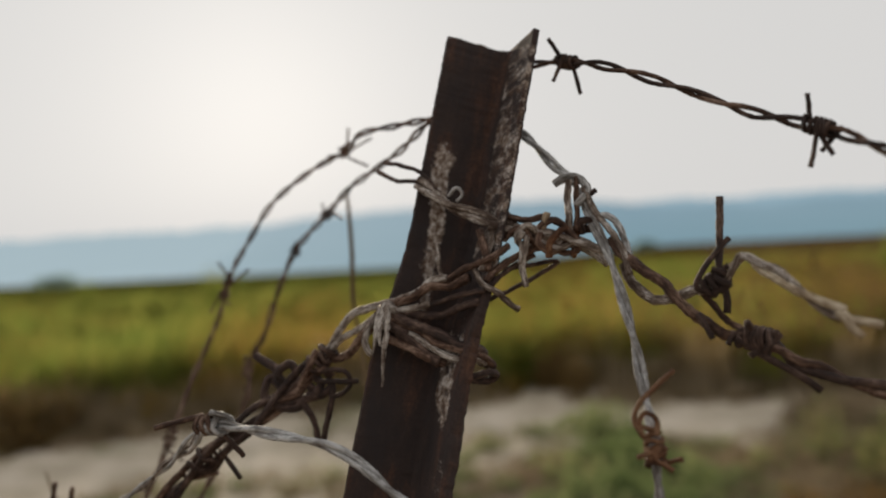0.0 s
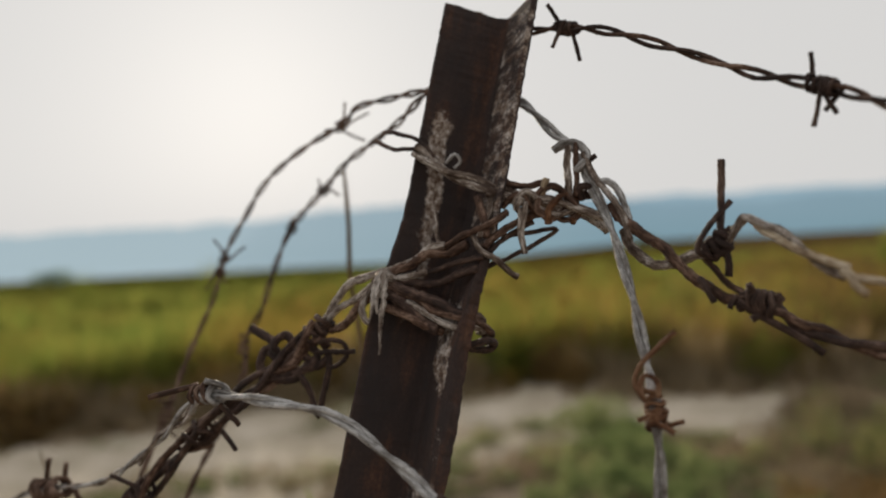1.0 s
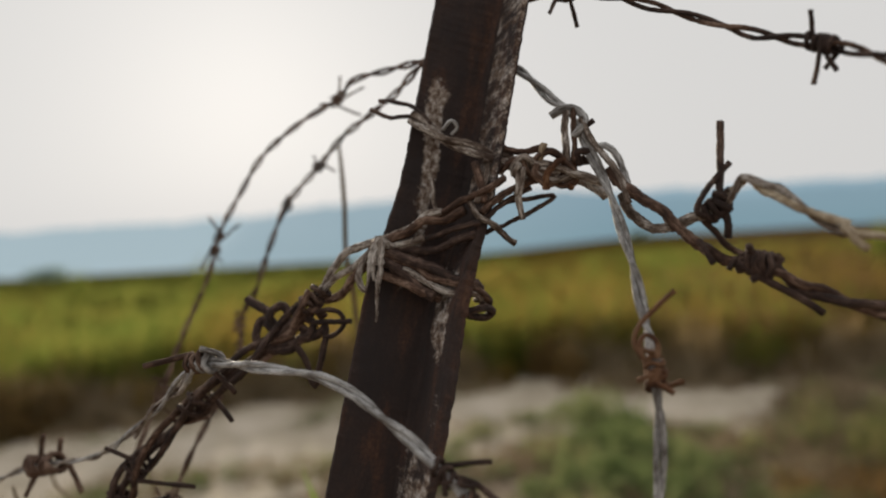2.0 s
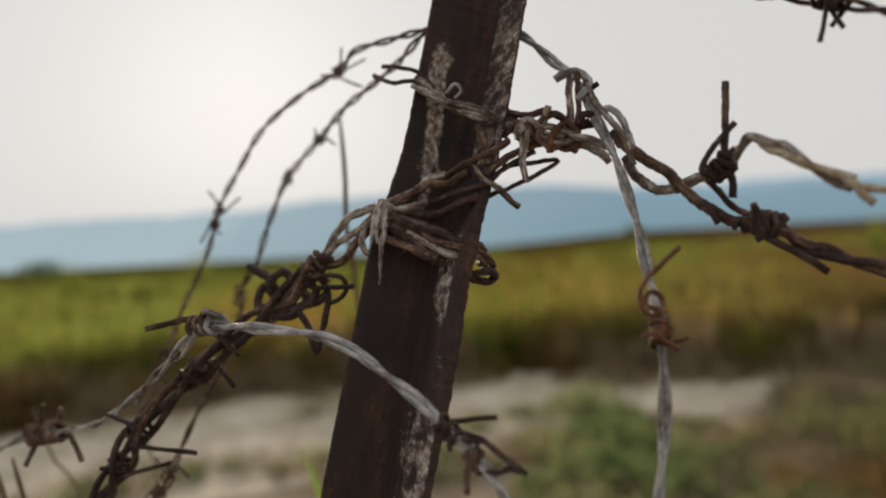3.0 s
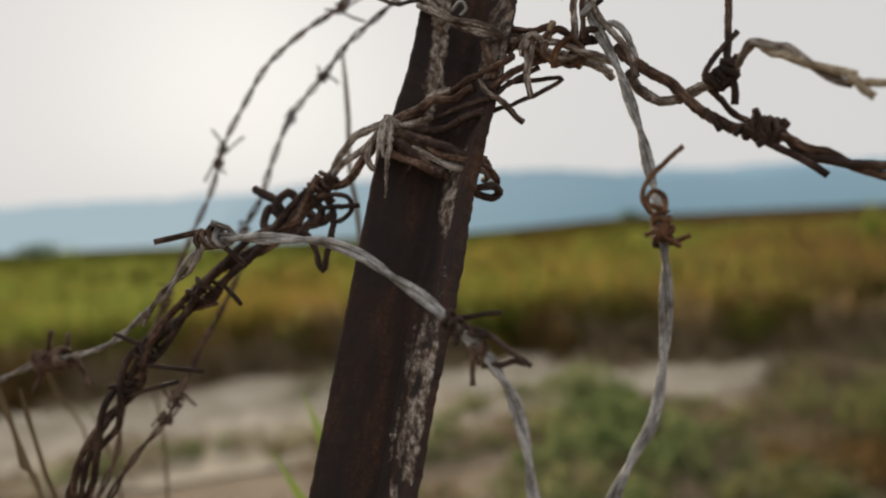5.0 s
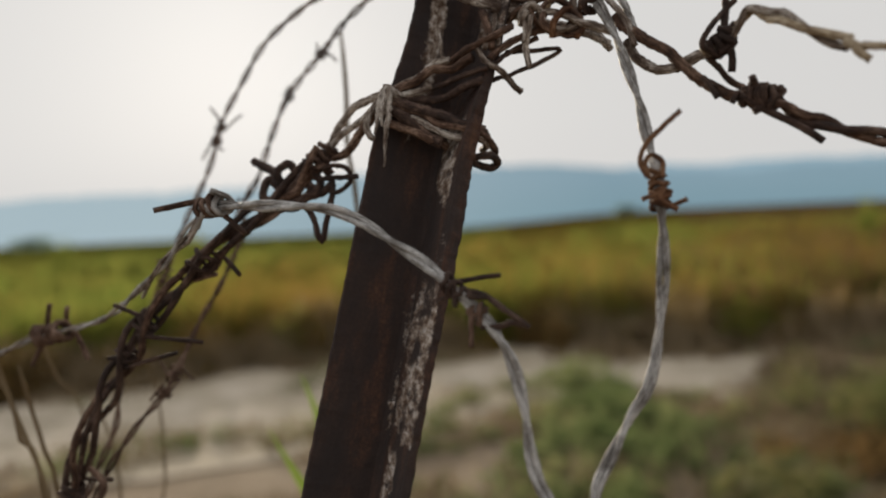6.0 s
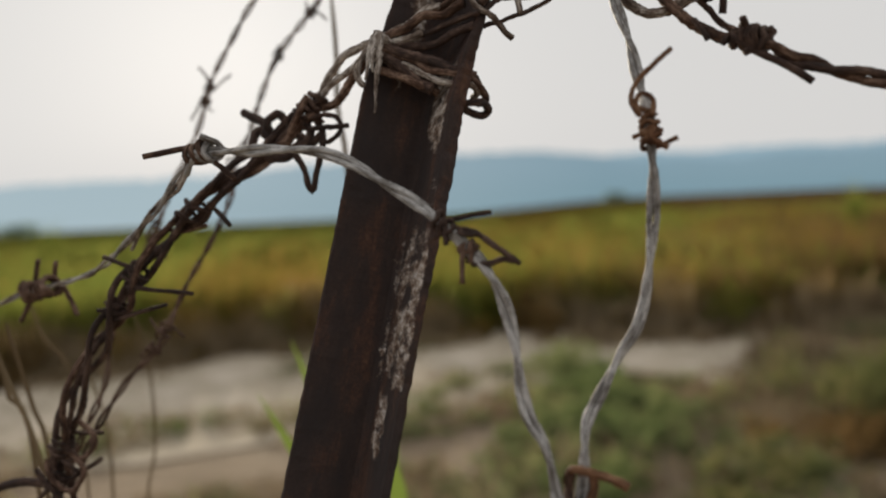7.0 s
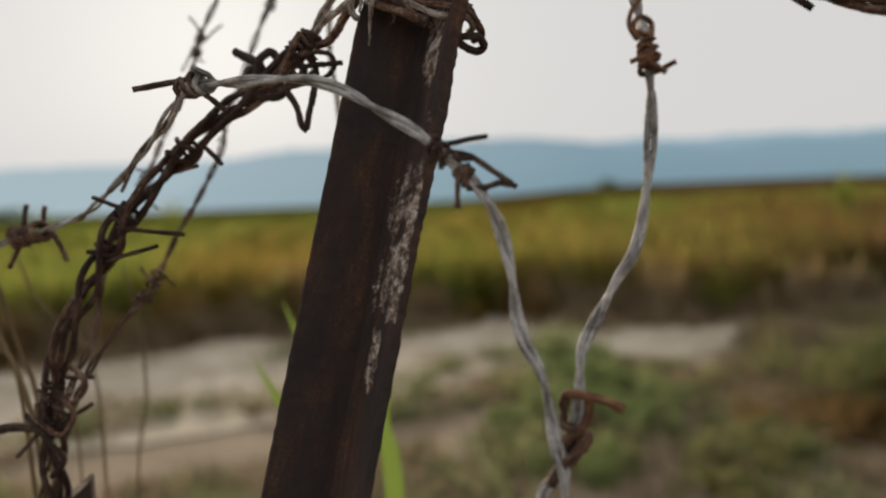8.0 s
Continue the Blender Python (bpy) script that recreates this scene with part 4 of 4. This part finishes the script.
# ---- stake, grass and stalks near the fence ----
stake = thing("wooden_stake", "broken dark brown stake standing in the weeds", "stake", (-0.170, 0.345, 0))
bm = bmesh.new()
rings = []
for k in range(40):
    z = 1.066 * k / 39
    ring = []
    for i in range(14):
        a = 2 * math.pi * i / 14
        r = 0.014 * (1 + 0.10 * noise.noise(Vector((math.cos(a) * 1.5, math.sin(a) * 1.5, z * 3))) + 0.06 * noise.noise(Vector((math.cos(a) * 5, math.sin(a) * 5, z * 12))))
        top = (0.011 * math.cos(a - 0.3) + 0.004 * noise.noise(Vector((a * 2, 0, 5)))) if k == 39 else 0
        ring.append(bm.verts.new((r * math.cos(a) + 0.003 * math.sin(z * 5), r * math.sin(a), z + top)))
    rings.append(ring)
for p, q in zip(rings, rings[1:]):
    for i in range(14):
        bm.faces.new((p[i], p[(i + 1) % 14], q[(i + 1) % 14], q[i]))
bm.faces.new(rings[-1])
part("shaft", bm, POST_WOOD, stake)


def grass_blade(parent, points, width, material):
    """A long folded blade that narrows to its tip."""
    path = spline([Vector(p) for p in points], 0.02)
    verts, faces = [], []
    for n, p in enumerate(path):
        s = n / (len(path) - 1)
        w = width * min(1.0, 13 * (1 - s) + 0.03) * (0.5 + 0.5 * min(1, s * 3))
        verts += [p + Vector((-w / 2, 0, 0)), p + Vector((0, w * 0.18, 0)), p + Vector((w / 2, 0, 0))]
    for n in range(len(path) - 1):
        a = n * 3
        faces += [(a, a + 1, a + 4, a + 3), (a + 1, a + 2, a + 5, a + 4)]
    return from_lists("blade", verts, faces, material, parent, True)


tall_grass = thing("tall_grass", "tall fresh green grass blades behind the post", "grass", (-0.09, 0.57, 0))
for points in (
    [(0.03, 0.01, 0), (0.02, 0, 0.60), (0.018, -0.01, 0.99), (0.011, -0.02, 1.042), (0.003, -0.022, 1.075), (-0.006, -0.022, 1.106), (-0.0185, -0.022, 1.139)],
    [(0.01, 0, 0), (0.0, -0.02, 0.60), (0.007, -0.03, 0.99), (-0.001, -0.035, 1.028), (-0.015, -0.038, 1.056), (-0.028, -0.038, 1.080), (-0.044, -0.038, 1.109)],
    [(0.06, 0.01, 0), (0.06, 0, 0.7), (0.059, -0.02, 0.98), (0.053, -0.025, 1.030), (0.055, -0.025, 1.059), (0.062, -0.025, 1.098)],
    [(0.02, 0.03, 0), (0.04, 0.02, 0.5), (0.07, 0.01, 0.75), (0.12, 0.0, 0.86)],
    [(0.0, 0.03, 0), (-0.03, 0.02, 0.5), (-0.07, 0.01, 0.72), (-0.14, 0.0, 0.80)],
):
    grass_blade(tall_grass, points, 0.0135, FRESH)


def stalks(name, label, at, lines, material, radius):
    t = thing(name, label, "dry weed", (at[0], at[1], 0), "dry stalks")
    for points in lines:
        bm = bmesh.new()
        tube(bm, spline([Vector(p) - Vector((at[0], at[1], 0)) for p in points], 0.012), radius, 6, 0.2, True)
        part("stalk", bm, material, t)


stalks("dry_weed", "single thin dry weed stalk behind the wires", (-0.045, 0.46), [
    [(-0.045, 0.46, 0), (-0.040, 0.455, 0.8), (-0.047, 0.445, 1.209), (-0.051, 0.436, 1.277), (-0.050, 0.434, 1.306), (-0.051, 0.432, 1.338), (-0.052, 0.432, 1.346)],
], STRAW, 0.0013)
stalks("dry_weed", "dry bent weed stalks beside the broken stake", (-0.19, 0.39), [
    [(-0.17, 0.37, 0), (-0.172, 0.36, 0.8), (-0.187, 0.36, 1.073), (-0.213, 0.38, 1.138), (-0.24, 0.39, 1.19)],
    [(-0.18, 0.39, 0), (-0.19, 0.39, 0.9), (-0.201, 0.39, 1.089), (-0.214, 0.40, 1.125), (-0.225, 0.40, 1.17)],
    [(-0.19, 0.40, 0), (-0.205, 0.39, 1.0), (-0.220, 0.39, 1.131), (-0.235, 0.40, 1.167), (-0.26, 0.41, 1.22)],
    [(-0.18, 0.36, 0), (-0.20, 0.355, 0.9), (-0.215, 0.355, 1.06), (-0.235, 0.36, 1.10), (-0.26, 0.37, 1.16)],
], STRAW, 0.0012)
stalks("dry_weed", "fine drooping dry grass stalks behind the wires", (-0.20, 0.49), [
    [(-0.20, 0.48, 0), (-0.206, 0.48, 0.8), (-0.209, 0.48, 1.026), (-0.209, 0.48, 1.07), (-0.213, 0.48, 1.105), (-0.226, 0.48, 1.14)],
    [(-0.20, 0.50, 0), (-0.200, 0.50, 0.8), (-0.197, 0.50, 1.014), (-0.188, 0.50, 1.075), (-0.190, 0.50, 1.13), (-0.200, 0.50, 1.17)],
    [(-0.21, 0.48, 0), (-0.222, 0.48, 0.9), (-0.228, 0.48, 1.109), (-0.244, 0.48, 1.145), (-0.26, 0.48, 1.19)],
], STRAW, 0.0009)
